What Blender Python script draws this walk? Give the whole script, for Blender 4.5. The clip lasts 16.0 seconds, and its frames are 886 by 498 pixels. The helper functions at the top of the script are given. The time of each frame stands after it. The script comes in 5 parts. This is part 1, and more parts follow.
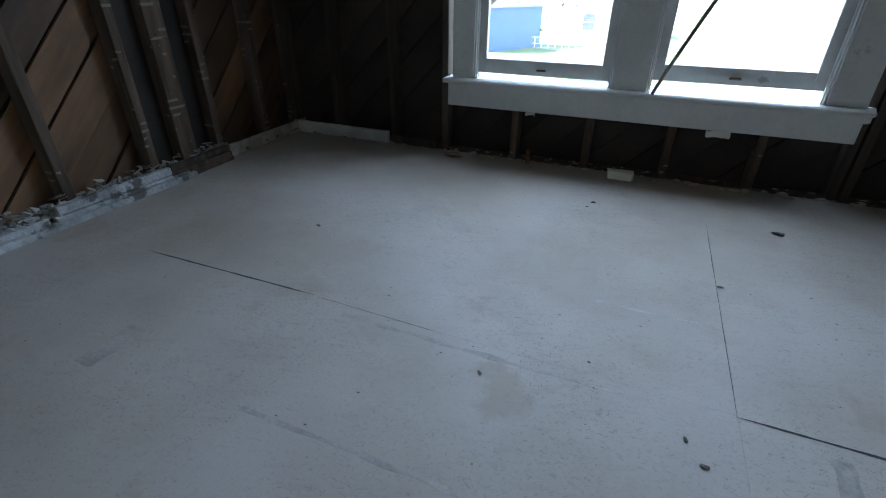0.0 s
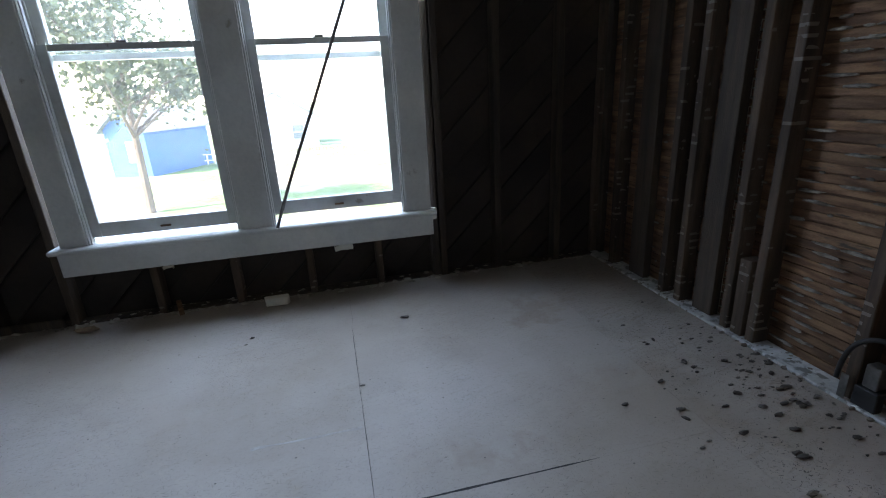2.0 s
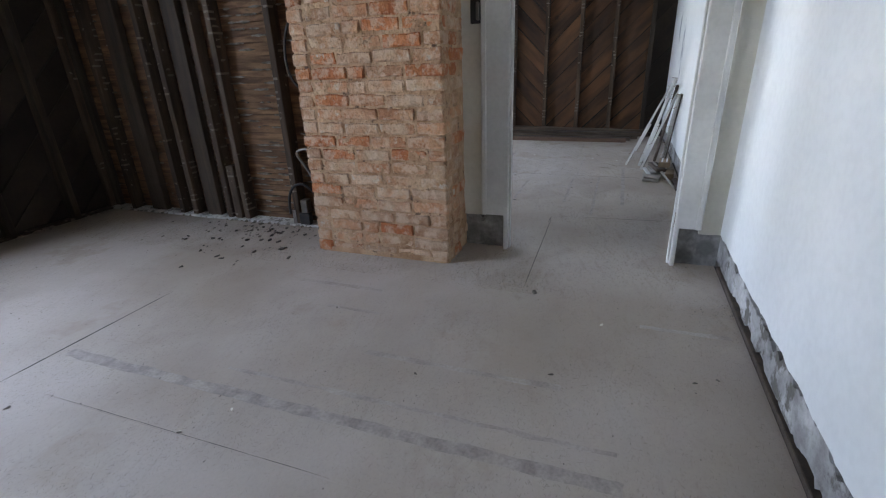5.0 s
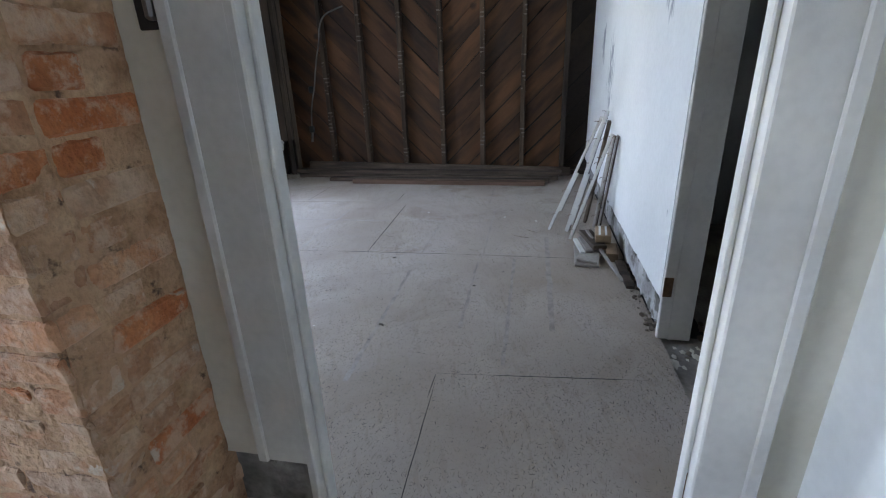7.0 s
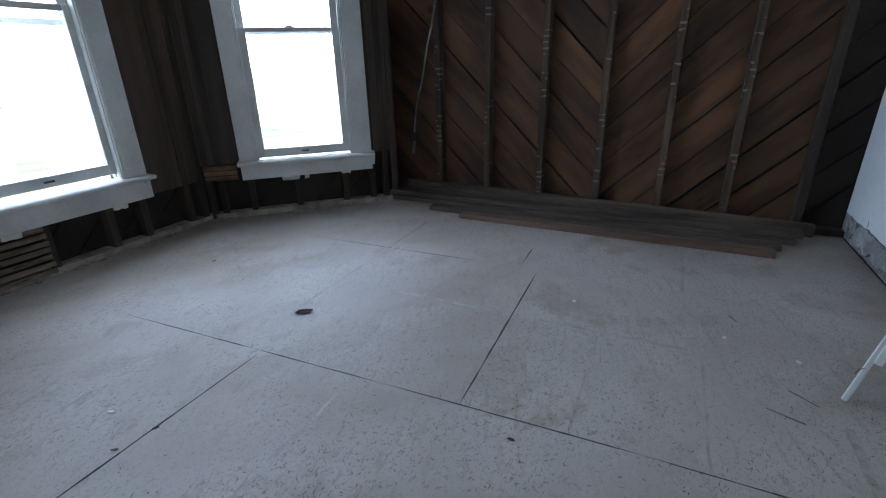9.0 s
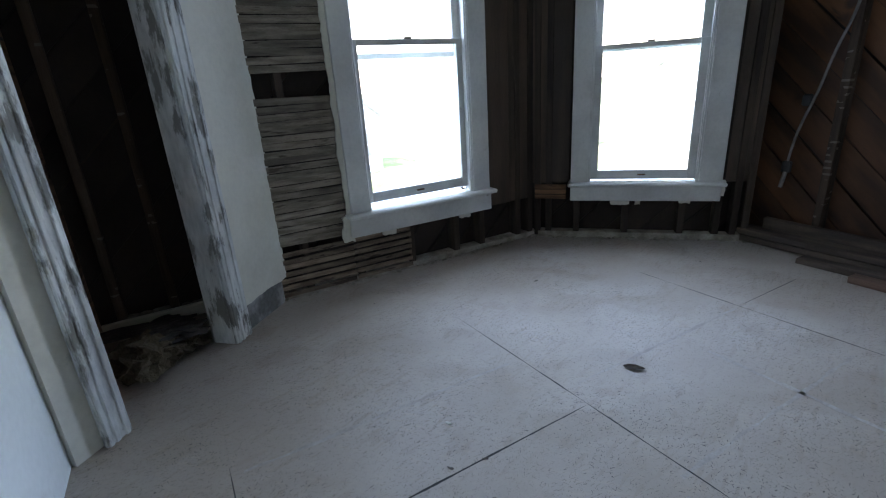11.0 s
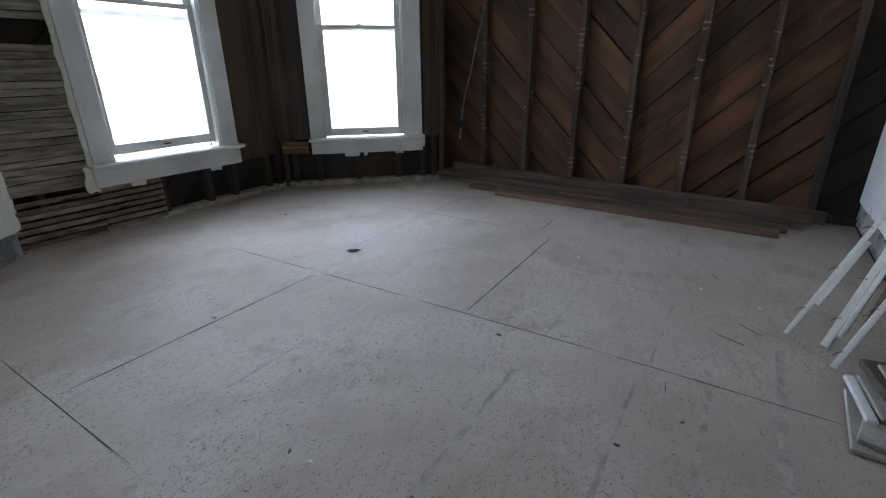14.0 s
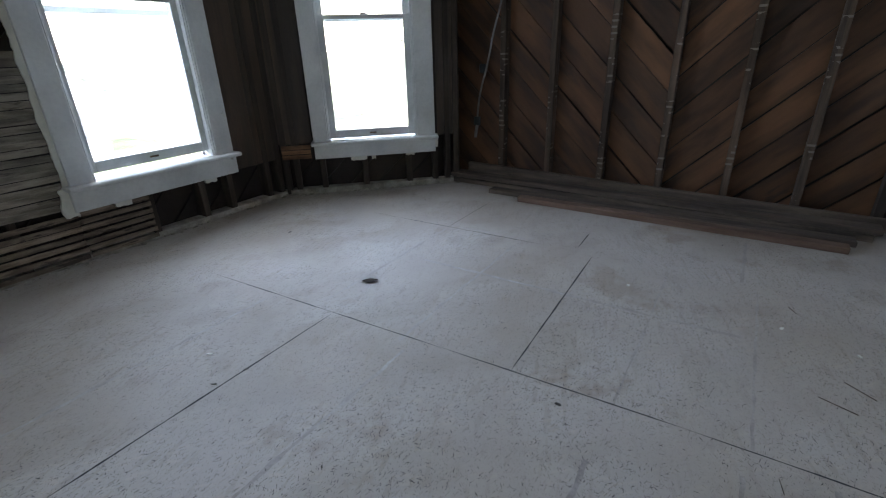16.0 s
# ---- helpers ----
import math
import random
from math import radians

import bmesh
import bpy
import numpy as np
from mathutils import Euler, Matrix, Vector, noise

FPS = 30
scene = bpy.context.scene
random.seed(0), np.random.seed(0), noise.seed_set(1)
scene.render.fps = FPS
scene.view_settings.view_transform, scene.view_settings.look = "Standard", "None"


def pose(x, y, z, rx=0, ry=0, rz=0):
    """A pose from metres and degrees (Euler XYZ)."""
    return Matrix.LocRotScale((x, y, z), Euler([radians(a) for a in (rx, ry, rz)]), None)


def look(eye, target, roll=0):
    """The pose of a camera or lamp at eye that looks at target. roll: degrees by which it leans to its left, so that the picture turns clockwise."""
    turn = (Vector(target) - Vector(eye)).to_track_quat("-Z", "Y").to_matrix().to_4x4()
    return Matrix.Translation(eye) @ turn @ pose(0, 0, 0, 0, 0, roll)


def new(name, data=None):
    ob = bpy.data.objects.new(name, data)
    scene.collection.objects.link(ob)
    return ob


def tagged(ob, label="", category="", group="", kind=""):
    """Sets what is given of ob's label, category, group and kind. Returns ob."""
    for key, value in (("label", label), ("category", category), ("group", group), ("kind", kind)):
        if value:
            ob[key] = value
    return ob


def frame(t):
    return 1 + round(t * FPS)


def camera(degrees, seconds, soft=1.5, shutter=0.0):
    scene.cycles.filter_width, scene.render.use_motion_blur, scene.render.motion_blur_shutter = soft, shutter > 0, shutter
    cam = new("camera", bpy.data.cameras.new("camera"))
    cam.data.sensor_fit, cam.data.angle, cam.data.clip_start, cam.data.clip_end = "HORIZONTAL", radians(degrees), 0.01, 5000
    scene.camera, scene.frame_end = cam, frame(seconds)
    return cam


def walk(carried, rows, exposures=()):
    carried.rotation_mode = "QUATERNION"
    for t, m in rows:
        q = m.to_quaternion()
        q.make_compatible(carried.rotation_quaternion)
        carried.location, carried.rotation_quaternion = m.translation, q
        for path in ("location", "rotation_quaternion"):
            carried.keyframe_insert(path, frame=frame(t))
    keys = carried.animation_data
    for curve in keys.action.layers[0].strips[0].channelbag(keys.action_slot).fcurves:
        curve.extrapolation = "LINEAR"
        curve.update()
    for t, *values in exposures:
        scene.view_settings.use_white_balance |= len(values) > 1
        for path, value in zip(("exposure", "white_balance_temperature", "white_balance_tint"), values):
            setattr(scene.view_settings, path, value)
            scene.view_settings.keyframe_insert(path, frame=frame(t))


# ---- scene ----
cam = camera(87.0, 16.0, soft=1.1)
PATH = [
    (0, (-4.385, -0.147, 1.067), (-5.060, 1.460, 0.085), 0.4),
    (0.5, (-4.459, -0.175, 1.046), (-5.208, 1.416, 0.093), 0.2),
    (1, (-4.210, -0.119, 1.059), (-4.801, 1.577, 0.180), -0.6),
    (1.5, (-3.903, -0.101, 1.168), (-4.044, 1.740, 0.400), -1.6),
    (2, (-3.966, -0.200, 1.310), (-3.551, 1.650, 0.672), -3.1),
    (2.5, (-4.246, -0.340, 1.436), (-3.503, 1.437, 0.899), -3.8),
    (3, (-4.569, -0.496, 1.453), (-3.635, 1.214, 1.004), -5.1),
    (3.5, (-4.832, -0.563, 1.407), (-3.684, 1.010, 0.952), -4.6),
    (4, (-4.933, -0.709, 1.353), (-3.540, 0.620, 0.811), -4.8),
    (4.5, (-4.906, -1.011, 1.250), (-3.280, -0.047, 0.596), -3.4),
    (5, (-4.792, -1.209, 1.139), (-3.061, -0.550, 0.385), -2.3),
    (5.2, (-4.663, -1.221, 1.130), (-2.912, -0.654, 0.349), -1.9),
    (5.6, (-4.443, -1.293, 1.100), (-2.666, -0.868, 0.293), -1.3),
    (6, (-4.090, -1.298, 1.126), (-2.295, -0.945, 0.327), -1.4),
    (6.4, (-3.657, -1.259, 1.174), (-1.843, -0.926, 0.404), -1.7),
    (6.9, (-3.079, -1.180, 1.222), (-1.252, -0.827, 0.491), -2.2),
    (7.3, (-2.652, -1.122, 1.210), (-0.823, -0.740, 0.496), -2.1),
    (7.5, (-2.460, -1.113, 1.203), (-0.634, -0.718, 0.488), -2.4),
    (8, (-1.964, -1.052, 1.126), (-0.143, -0.613, 0.425), -1.9),
    (8.5, (-1.574, -0.864, 1.114), (0.202, -0.321, 0.372), -1.2),
    (9, (-1.286, -0.591, 1.200), (0.387, 0.213, 0.455), -1.5),
    (9.5, (-1.197, -0.350, 1.237), (0.261, 0.817, 0.523), -3.3),
    (10, (-1.341, -0.199, 1.277), (-0.100, 1.215, 0.598), -3.4),
    (10.2, (-1.401, -0.164, 1.284), (-0.245, 1.321, 0.610), -3.2),
    (10.6, (-1.384, -0.134, 1.281), (-0.401, 1.470, 0.611), -3.8),
    (11, (-1.277, -0.178, 1.270), (-0.361, 1.471, 0.612), -3.7),
    (11.4, (-1.141, -0.273, 1.249), (-0.206, 1.373, 0.611), -3.2),
    (11.8, (-1.042, -0.392, 1.224), (-0.023, 1.214, 0.608), -2.6),
    (12.3, (-1.066, -0.539, 1.189), (0.105, 0.972, 0.599), -1.9),
    (12.5, (-1.108, -0.595, 1.207), (0.131, 0.859, 0.614), -1.7),
    (13, (-1.305, -0.699, 1.180), (0.103, 0.588, 0.578), -1.1),
    (13.5, (-1.515, -0.847, 1.169), (-0.002, 0.285, 0.514), -0.3),
    (14, (-1.716, -1.019, 1.106), (-0.153, -0.004, 0.382), -0.5),
    (14.5, (-1.812, -1.036, 1.067), (-0.232, -0.111, 0.262), -0.4),
    (15, (-1.765, -0.995, 1.053), (-0.189, -0.113, 0.193), -0.6),
    (15.5, (-1.606, -0.840, 1.131), (-0.037, 0.064, 0.283), -1.0),
    (16, (-1.429, -0.640, 1.218), (0.111, 0.358, 0.422), -1.7),
]
walk(cam, [(t, look(eye, target, roll)) for t, eye, target, roll in PATH], [(0, 3.95, 7000, 15), (1, 3.93, 7150, 17), (1.5, 4.02, 7350, 20), (2, 3.88, 7300, 21), (2.5, 3.97, 7250, 22), (3.5, 3.95, 7350, 24), (4, 4.18, 7350, 25), (4.5, 4.83, 8000, 27), (5, 4.55, 8200, 27), (7.5, 4.62, 7700, 25), (8, 4.37, 7200, 22), (8.5, 4.12, 7200, 22), (9.5, 4.2, 7200, 22), (10, 4.1, 7200, 22), (12.5, 3.97, 7500, 22), (14.5, 4.28, 8300, 26), (16, 4.2, 7700, 23)])

# ---- light ----
world = bpy.data.worlds.new("sky")
scene.world = world
world.use_nodes = True
wn = world.node_tree.nodes
sky = wn.new("ShaderNodeTexSky")
sky.sky_type = "NISHITA"
sky.sun_disc = False
sky.sun_elevation = radians(43)
sky.sun_rotation = radians(260)
sky.air_density = 1.0
sky.dust_density = 0.5
sky.ozone_density = 1.6
wn["Background"].inputs["Strength"].default_value = 0.15
world.node_tree.links.new(sky.outputs["Color"], wn["Background"].inputs["Color"])
sun = new("sun", bpy.data.lights.new("sun", "SUN"))
sun.data.energy, sun.data.angle, sun.data.color = 2.0, radians(0.5), (1.0, 0.95, 0.87)
sun.matrix_world = look((0, 0, 20), (9.0, 1.6, 20 - 8.5))



def sky_lamp(x, y, z, ax, ay, w, h, watts, fall=0.38):
    """The open sky's light just outside a window, sent down along (ax, ay) into the room."""
    ob = new("window_sky_light", bpy.data.lights.new("window_sky_light", "AREA"))
    ob.data.shape, ob.data.size, ob.data.size_y = "RECTANGLE", w, h
    ob.data.energy, ob.data.color = watts, (0.435, 0.672, 1.0)
    ob.matrix_world = look((x, y, z), (x + ax, y + ay, z - fall))


sky_lamp(-4.485, 3.75, 1.92, 0.0, -1.0, 2.8, 1.9, 14.0, 0.55)
sky_lamp(0.23, 3.36, 1.70, 0.0, -1.0, 1.4, 1.9, 6.6)
sky_lamp(2.23, 2.57, 1.68, -0.718, -0.696, 1.4, 1.9, 6.6)

# ---- materials ----
SPOTS = ((1.22, 1.15, 0.24, 0.50), (1.75, 1.35, 0.16, 0.35), (-0.42, 1.45, 0.10, 0.14))


def mat(name, c1, c2, rough=0.8, scale=6.0, fine=60.0, bump=0.3, stretch=(1, 1, 1), metal=0.0, piece=0.0, mix_hi=0.62, mix_lo=0.38, stain=None, stain_scale=2.0, stain_at=0.6, detail=6.0, bump_dist=0.004, speck=0.45, turn=None):
    """A two-scale procedural surface; piece: how much each separate piece varies in tone."""
    m = bpy.data.materials.new(name)
    m.use_nodes = True
    n, l = m.node_tree.nodes, m.node_tree.links
    bsdf = n["Principled BSDF"]
    bsdf.inputs["Roughness"].default_value = rough
    bsdf.inputs["Metallic"].default_value = metal
    tc = n.new("ShaderNodeTexCoord")
    info = n.new("ShaderNodeObjectInfo")
    mp = n.new("ShaderNodeMapping")
    mp.inputs["Scale"].default_value = stretch
    if turn is None:
        l.new(tc.outputs["Object"], mp.inputs["Vector"])
    else:
        mt = n.new("ShaderNodeMapping")
        mt.inputs["Rotation"].default_value = turn
        l.new(tc.outputs["Object"], mt.inputs["Vector"])
        l.new(mt.outputs[0], mp.inputs["Vector"])
    if piece:
        sh = n.new("ShaderNodeMath"); sh.operation = "MULTIPLY"; sh.inputs[1].default_value = 37.0
        l.new(info.outputs["Random"], sh.inputs[0])
        l.new(sh.outputs[0], mp.inputs["Location"])
    a = n.new("ShaderNodeTexNoise"); a.inputs["Scale"].default_value = scale; a.inputs["Detail"].default_value = detail
    b = n.new("ShaderNodeTexNoise"); b.inputs["Scale"].default_value = fine; b.inputs["Detail"].default_value = 4.0
    l.new(mp.outputs[0], a.inputs["Vector"]); l.new(mp.outputs[0], b.inputs["Vector"])
    r = n.new("ShaderNodeValToRGB")
    r.color_ramp.elements[0].position, r.color_ramp.elements[1].position = mix_lo, mix_hi
    r.color_ramp.elements[0].color, r.color_ramp.elements[1].color = (*c1, 1), (*c2, 1)
    l.new(a.outputs["Fac"], r.inputs["Fac"])
    g = n.new("ShaderNodeMix"); g.data_type = "RGBA"; g.blend_type = "MULTIPLY"; g.inputs["Factor"].default_value = speck
    fr = n.new("ShaderNodeValToRGB")
    fr.color_ramp.elements[0].position, fr.color_ramp.elements[1].position = 0.3, 0.6
    fr.color_ramp.elements[0].color, fr.color_ramp.elements[1].color = (0.55, 0.55, 0.55, 1), (1.05, 1.05, 1.05, 1)
    l.new(b.outputs["Fac"], fr.inputs["Fac"])
    l.new(r.outputs["Color"], g.inputs["A"]); l.new(fr.outputs["Color"], g.inputs["B"])
    out = g.outputs["Result"]
    if stain:
        s = n.new("ShaderNodeTexNoise"); s.inputs["Scale"].default_value = stain_scale; s.inputs["Detail"].default_value = 8.0; s.inputs["Roughness"].default_value = 0.65
        l.new(mp.outputs[0], s.inputs["Vector"])
        sr = n.new("ShaderNodeValToRGB")
        sr.color_ramp.elements[0].position, sr.color_ramp.elements[1].position = stain_at, stain_at + 0.06
        l.new(s.outputs["Fac"], sr.inputs["Fac"])
        sm = n.new("ShaderNodeMix"); sm.data_type = "RGBA"
        sm.inputs["B"].default_value = (*stain, 1)
        l.new(sr.outputs["Color"], sm.inputs["Factor"]); l.new(out, sm.inputs["A"])
        out = sm.outputs["Result"]
    if piece:
        hv = n.new("ShaderNodeHueSaturation")
        mr = n.new("ShaderNodeMapRange"); mr.inputs["To Min"].default_value, mr.inputs["To Max"].default_value = 1 - piece, 1 + piece
        l.new(info.outputs["Random"], mr.inputs["Value"]); l.new(mr.outputs["Result"], hv.inputs["Value"])
        l.new(out, hv.inputs["Color"]); out = hv.outputs["Color"]
    l.new(out, bsdf.inputs["Base Color"])
    if bump:
        bp = n.new("ShaderNodeBump"); bp.inputs["Strength"].default_value = bump; bp.inputs["Distance"].default_value = bump_dist
        ad = n.new("ShaderNodeMath"); ad.operation = "ADD"
        l.new(a.outputs["Fac"], ad.inputs[0]); l.new(b.outputs["Fac"], ad.inputs[1])
        l.new(ad.outputs[0], bp.inputs["Height"]); l.new(bp.outputs["Normal"], bsdf.inputs["Normal"])
    return m


def add_bands(m, color, period=0.043, on=0.55):
    """Pale plaster marks left across the studs between the laths that were nailed on."""
    n, l = m.node_tree.nodes, m.node_tree.links
    bsdf = n["Principled BSDF"]
    old = bsdf.inputs["Base Color"].links[0].from_socket
    tc = n.new("ShaderNodeTexCoord")
    sx = n.new("ShaderNodeSeparateXYZ"); l.new(tc.outputs["Object"], sx.inputs[0])
    md = n.new("ShaderNodeMath"); md.operation = "PINGPONG"; md.inputs[1].default_value = period / 2
    l.new(sx.outputs["Z"], md.inputs[0])
    lt = n.new("ShaderNodeMath"); lt.operation = "LESS_THAN"; lt.inputs[1].default_value = period * 0.17
    l.new(md.outputs[0], lt.inputs[0])
    nz = n.new("ShaderNodeTexNoise"); nz.inputs["Scale"].default_value = 9.0; nz.inputs["Detail"].default_value = 3.0
    l.new(tc.outputs["Object"], nz.inputs["Vector"])
    gt = n.new("ShaderNodeMath"); gt.operation = "GREATER_THAN"; gt.inputs[1].default_value = on
    l.new(nz.outputs["Fac"], gt.inputs[0])
    mu = n.new("ShaderNodeMath"); mu.operation = "MULTIPLY"
    l.new(lt.outputs[0], mu.inputs[0]); l.new(gt.outputs[0], mu.inputs[1])
    mx = n.new("ShaderNodeMix"); mx.data_type = "RGBA"; mx.inputs["B"].default_value = (*color, 1)
    l.new(mu.outputs[0], mx.inputs["Factor"]); l.new(old, mx.inputs["A"])
    l.new(mx.outputs["Result"], bsdf.inputs["Base Color"])
    return m


BOARD = dict(rough=0.74, scale=0.9, fine=85.0, bump=0.06, stain_scale=1.5, stain_at=0.58, bump_dist=0.002, speck=0.09, detail=9.0)
M_FLOOR = mat("dusty_strand_board", (0.355, 0.288, 0.232), (0.455, 0.395, 0.342), stain=(0.375, 0.305, 0.245), **BOARD)
M_FLOOR2 = mat("worn_strand_board", (0.355, 0.288, 0.232), (0.455, 0.395, 0.342), stain=(0.36, 0.29, 0.23), **BOARD)


def add_strands(m, amount=0.9):
    """Short wood strands of pressed board, showing through the dust in patches."""
    n, l = m.node_tree.nodes, m.node_tree.links
    bsdf = n["Principled BSDF"]
    out = bsdf.inputs["Base Color"].links[0].from_socket
    tc = n.new("ShaderNodeTexCoord")
    worn = n.new("ShaderNodeTexNoise"); worn.inputs["Scale"].default_value = 1.9; worn.inputs["Detail"].default_value = 9.0; worn.inputs["Roughness"].default_value = 0.62
    l.new(tc.outputs["Object"], worn.inputs["Vector"])
    wr = n.new("ShaderNodeValToRGB"); wr.color_ramp.elements[0].position, wr.color_ramp.elements[1].position = 0.40, 0.58
    wr.color_ramp.elements[0].color = (0.3, 0.3, 0.3, 1)
    l.new(worn.outputs["Fac"], wr.inputs["Fac"])
    for k, (ang, sx, sy, at, tone) in enumerate(((0.25, 40, 210, 0.668, 0.18), (-0.6, 46, 230, 0.678, 0.20), (1.3, 36, 200, 0.685, 0.22), (2.2, 50, 240, 0.673, 0.18), (0.1, 24, 120, 0.65, 0.72), (0.8, 12, 60, 0.60, 1.08), (-0.3, 7, 34, 0.60, 0.90), (0.5, 2.2, 3.1, 0.56, 0.90))):
        mp = n.new("ShaderNodeMapping")
        mp.inputs["Rotation"].default_value = (0, 0, ang)
        mp.inputs["Location"].default_value = (k * 3.7, k * 1.9, 0)
        mq = n.new("ShaderNodeMapping"); mq.inputs["Scale"].default_value = (sx, sy, 1)
        l.new(tc.outputs["Object"], mp.inputs["Vector"]); l.new(mp.outputs[0], mq.inputs["Vector"])
        nz = n.new("ShaderNodeTexNoise"); nz.inputs["Scale"].default_value = 1.0; nz.inputs["Detail"].default_value = 1.0
        l.new(mq.outputs[0], nz.inputs["Vector"])
        r = n.new("ShaderNodeValToRGB"); r.color_ramp.elements[0].position, r.color_ramp.elements[1].position = at, at + 0.05
        l.new(nz.outputs["Fac"], r.inputs["Fac"])
        mu = n.new("ShaderNodeMath"); mu.operation = "MULTIPLY"
        l.new(r.outputs["Color"], mu.inputs[0]); l.new(wr.outputs["Color"], mu.inputs[1])
        ms = n.new("ShaderNodeMath"); ms.operation = "MULTIPLY"; ms.inputs[1].default_value = amount
        l.new(mu.outputs[0], ms.inputs[0])
        mx = n.new("ShaderNodeMix"); mx.data_type = "RGBA"; mx.blend_type = "MULTIPLY"
        mx.inputs["B"].default_value = (tone, tone * 0.98, tone * 0.95, 1)
        l.new(ms.outputs[0], mx.inputs["Factor"]); l.new(out, mx.inputs["A"])
        out = mx.outputs["Result"]
    l.new(out, bsdf.inputs["Base Color"])
    return m


add_strands(M_FLOOR, 0.45)
add_strands(M_FLOOR2, 1.0)
for m in (M_FLOOR, M_FLOOR2):
    m.node_tree.nodes["Principled BSDF"].inputs["Specular IOR Level"].default_value = 0.6
M_STREAK_D = mat("dark_joist_mark", (0.285, 0.245, 0.215), (0.41, 0.355, 0.31), 0.7, 14.0, 90.0, 0.2)
M_STREAK = mat("blue_grey_streak", (0.335, 0.285, 0.245), (0.43, 0.375, 0.33), 0.7, 8.0, 90.0, 0.2)
M_SEAM = mat("dark_underfloor", (0.03, 0.028, 0.026), (0.05, 0.045, 0.04))
M_STUD = add_bands(mat("old_dark_stud", (0.055, 0.034, 0.021), (0.125, 0.082, 0.054), 0.85, 3.0, 40.0, 0.6, (6, 6, 0.5), piece=0.25), (0.20, 0.165, 0.135), 0.044, 0.60)
# Unbanded darker stud; its tone also holds shade on window walls and corners
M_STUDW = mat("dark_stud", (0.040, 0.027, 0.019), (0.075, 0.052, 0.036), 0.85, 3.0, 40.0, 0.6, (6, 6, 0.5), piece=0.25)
def add_knots(m, scale=2.6, size=0.055, color=(0.035, 0.016, 0.008)):
    """Dark round knots, thinly scattered."""
    n, l = m.node_tree.nodes, m.node_tree.links
    bsdf = n["Principled BSDF"]
    old = bsdf.inputs["Base Color"].links[0].from_socket
    tc = n.new("ShaderNodeTexCoord")
    wob = n.new("ShaderNodeTexNoise"); wob.inputs["Scale"].default_value = 14.0
    l.new(tc.outputs["Object"], wob.inputs["Vector"])
    mixv = n.new("ShaderNodeMix"); mixv.data_type = "VECTOR"; mixv.inputs["Factor"].default_value = 0.03
    l.new(tc.outputs["Object"], mixv.inputs["A"]); l.new(wob.outputs["Color"], mixv.inputs["B"])
    vo = n.new("ShaderNodeTexVoronoi"); vo.inputs["Scale"].default_value = scale
    l.new(mixv.outputs["Result"], vo.inputs["Vector"])
    r = n.new("ShaderNodeValToRGB")
    r.color_ramp.elements[0].position, r.color_ramp.elements[1].position = size, size * 2.2
    r.color_ramp.elements[0].color, r.color_ramp.elements[1].color = (0.85, 0.85, 0.85, 1), (0, 0, 0, 1)
    l.new(vo.outputs["Distance"], r.inputs["Fac"])
    mx = n.new("ShaderNodeMix"); mx.data_type = "RGBA"; mx.inputs["B"].default_value = (*color, 1)
    l.new(r.outputs["Color"], mx.inputs["Factor"]); l.new(old, mx.inputs["A"])
    l.new(mx.outputs["Result"], bsdf.inputs["Base Color"])
    return m


SH = dict(rough=0.7, scale=1.6, fine=9.0, bump=0.5, stretch=(4, 4, 0.9), piece=0.34, stain=(0.05, 0.022, 0.010), stain_scale=1.3, stain_at=0.62, speck=0.22)
EAST = ((0.052, 0.0215, 0.0083), (0.142, 0.059, 0.0235))
M_SHEATH_L = add_knots(mat("brown_sheathing", *EAST, turn=(radians(45), 0, 0), **SH))
M_SHEATH_R = add_knots(mat("brown_sheathing", *EAST, turn=(radians(-45), 0, 0), **SH))
M_SHEATH = add_knots(mat("brown_sheathing", (0.068, 0.031, 0.0125), (0.165, 0.080, 0.034), turn=(radians(45), 0, 0), **SH))
# Dark sheathing copy; the shade of backlit walls and corners is in its colour
M_SHEATH_SHADE = mat("dark_shaded_sheathing", (0.020, 0.012, 0.008), (0.042, 0.026, 0.017), 0.8, 2.0, 30.0, 0.5, piece=0.3)
M_LATH = mat("brown_lath", (0.13, 0.062, 0.032), (0.29, 0.155, 0.08), 0.85, 5.0, 80.0, 0.5, (1, 1, 6), piece=0.3, stain=(0.07, 0.05, 0.035), stain_scale=2.5, stain_at=0.6)
M_LATH2 = mat("weathered_grey_lath", (0.15, 0.122, 0.092), (0.31, 0.262, 0.205), 0.85, 5.0, 80.0, 0.5, (1, 1, 6), piece=0.25, stain=(0.09, 0.07, 0.05), stain_scale=2.5, stain_at=0.6)
M_LATH3 = mat("brown_bay_lath", (0.15, 0.105, 0.072), (0.33, 0.25, 0.18), 0.85, 5.0, 80.0, 0.5, (1, 1, 6), piece=0.3, stain=(0.08, 0.055, 0.04), stain_scale=2.5, stain_at=0.56)
M_LATHPALE = mat("pale_lath", (0.42, 0.39, 0.34), (0.58, 0.55, 0.49), 0.85, 5.0, 80.0, 0.4, piece=0.2)
M_PANEL = mat("dark_brown_board", (0.042, 0.0255, 0.0155), (0.078, 0.049, 0.031), 0.6, 2.0, 40.0, 0.4, (5, 5, 0.5), piece=0.25)
M_DUST = mat("tan_dust_plaster", (0.26, 0.225, 0.18), (0.47, 0.42, 0.345), 0.95, 10.0, 70.0, 0.6, piece=0.1)
M_KEYS = mat("grey_plaster_keys", (0.13, 0.10, 0.075), (0.32, 0.275, 0.225), 0.95, 14.0, 90.0, 0.8)
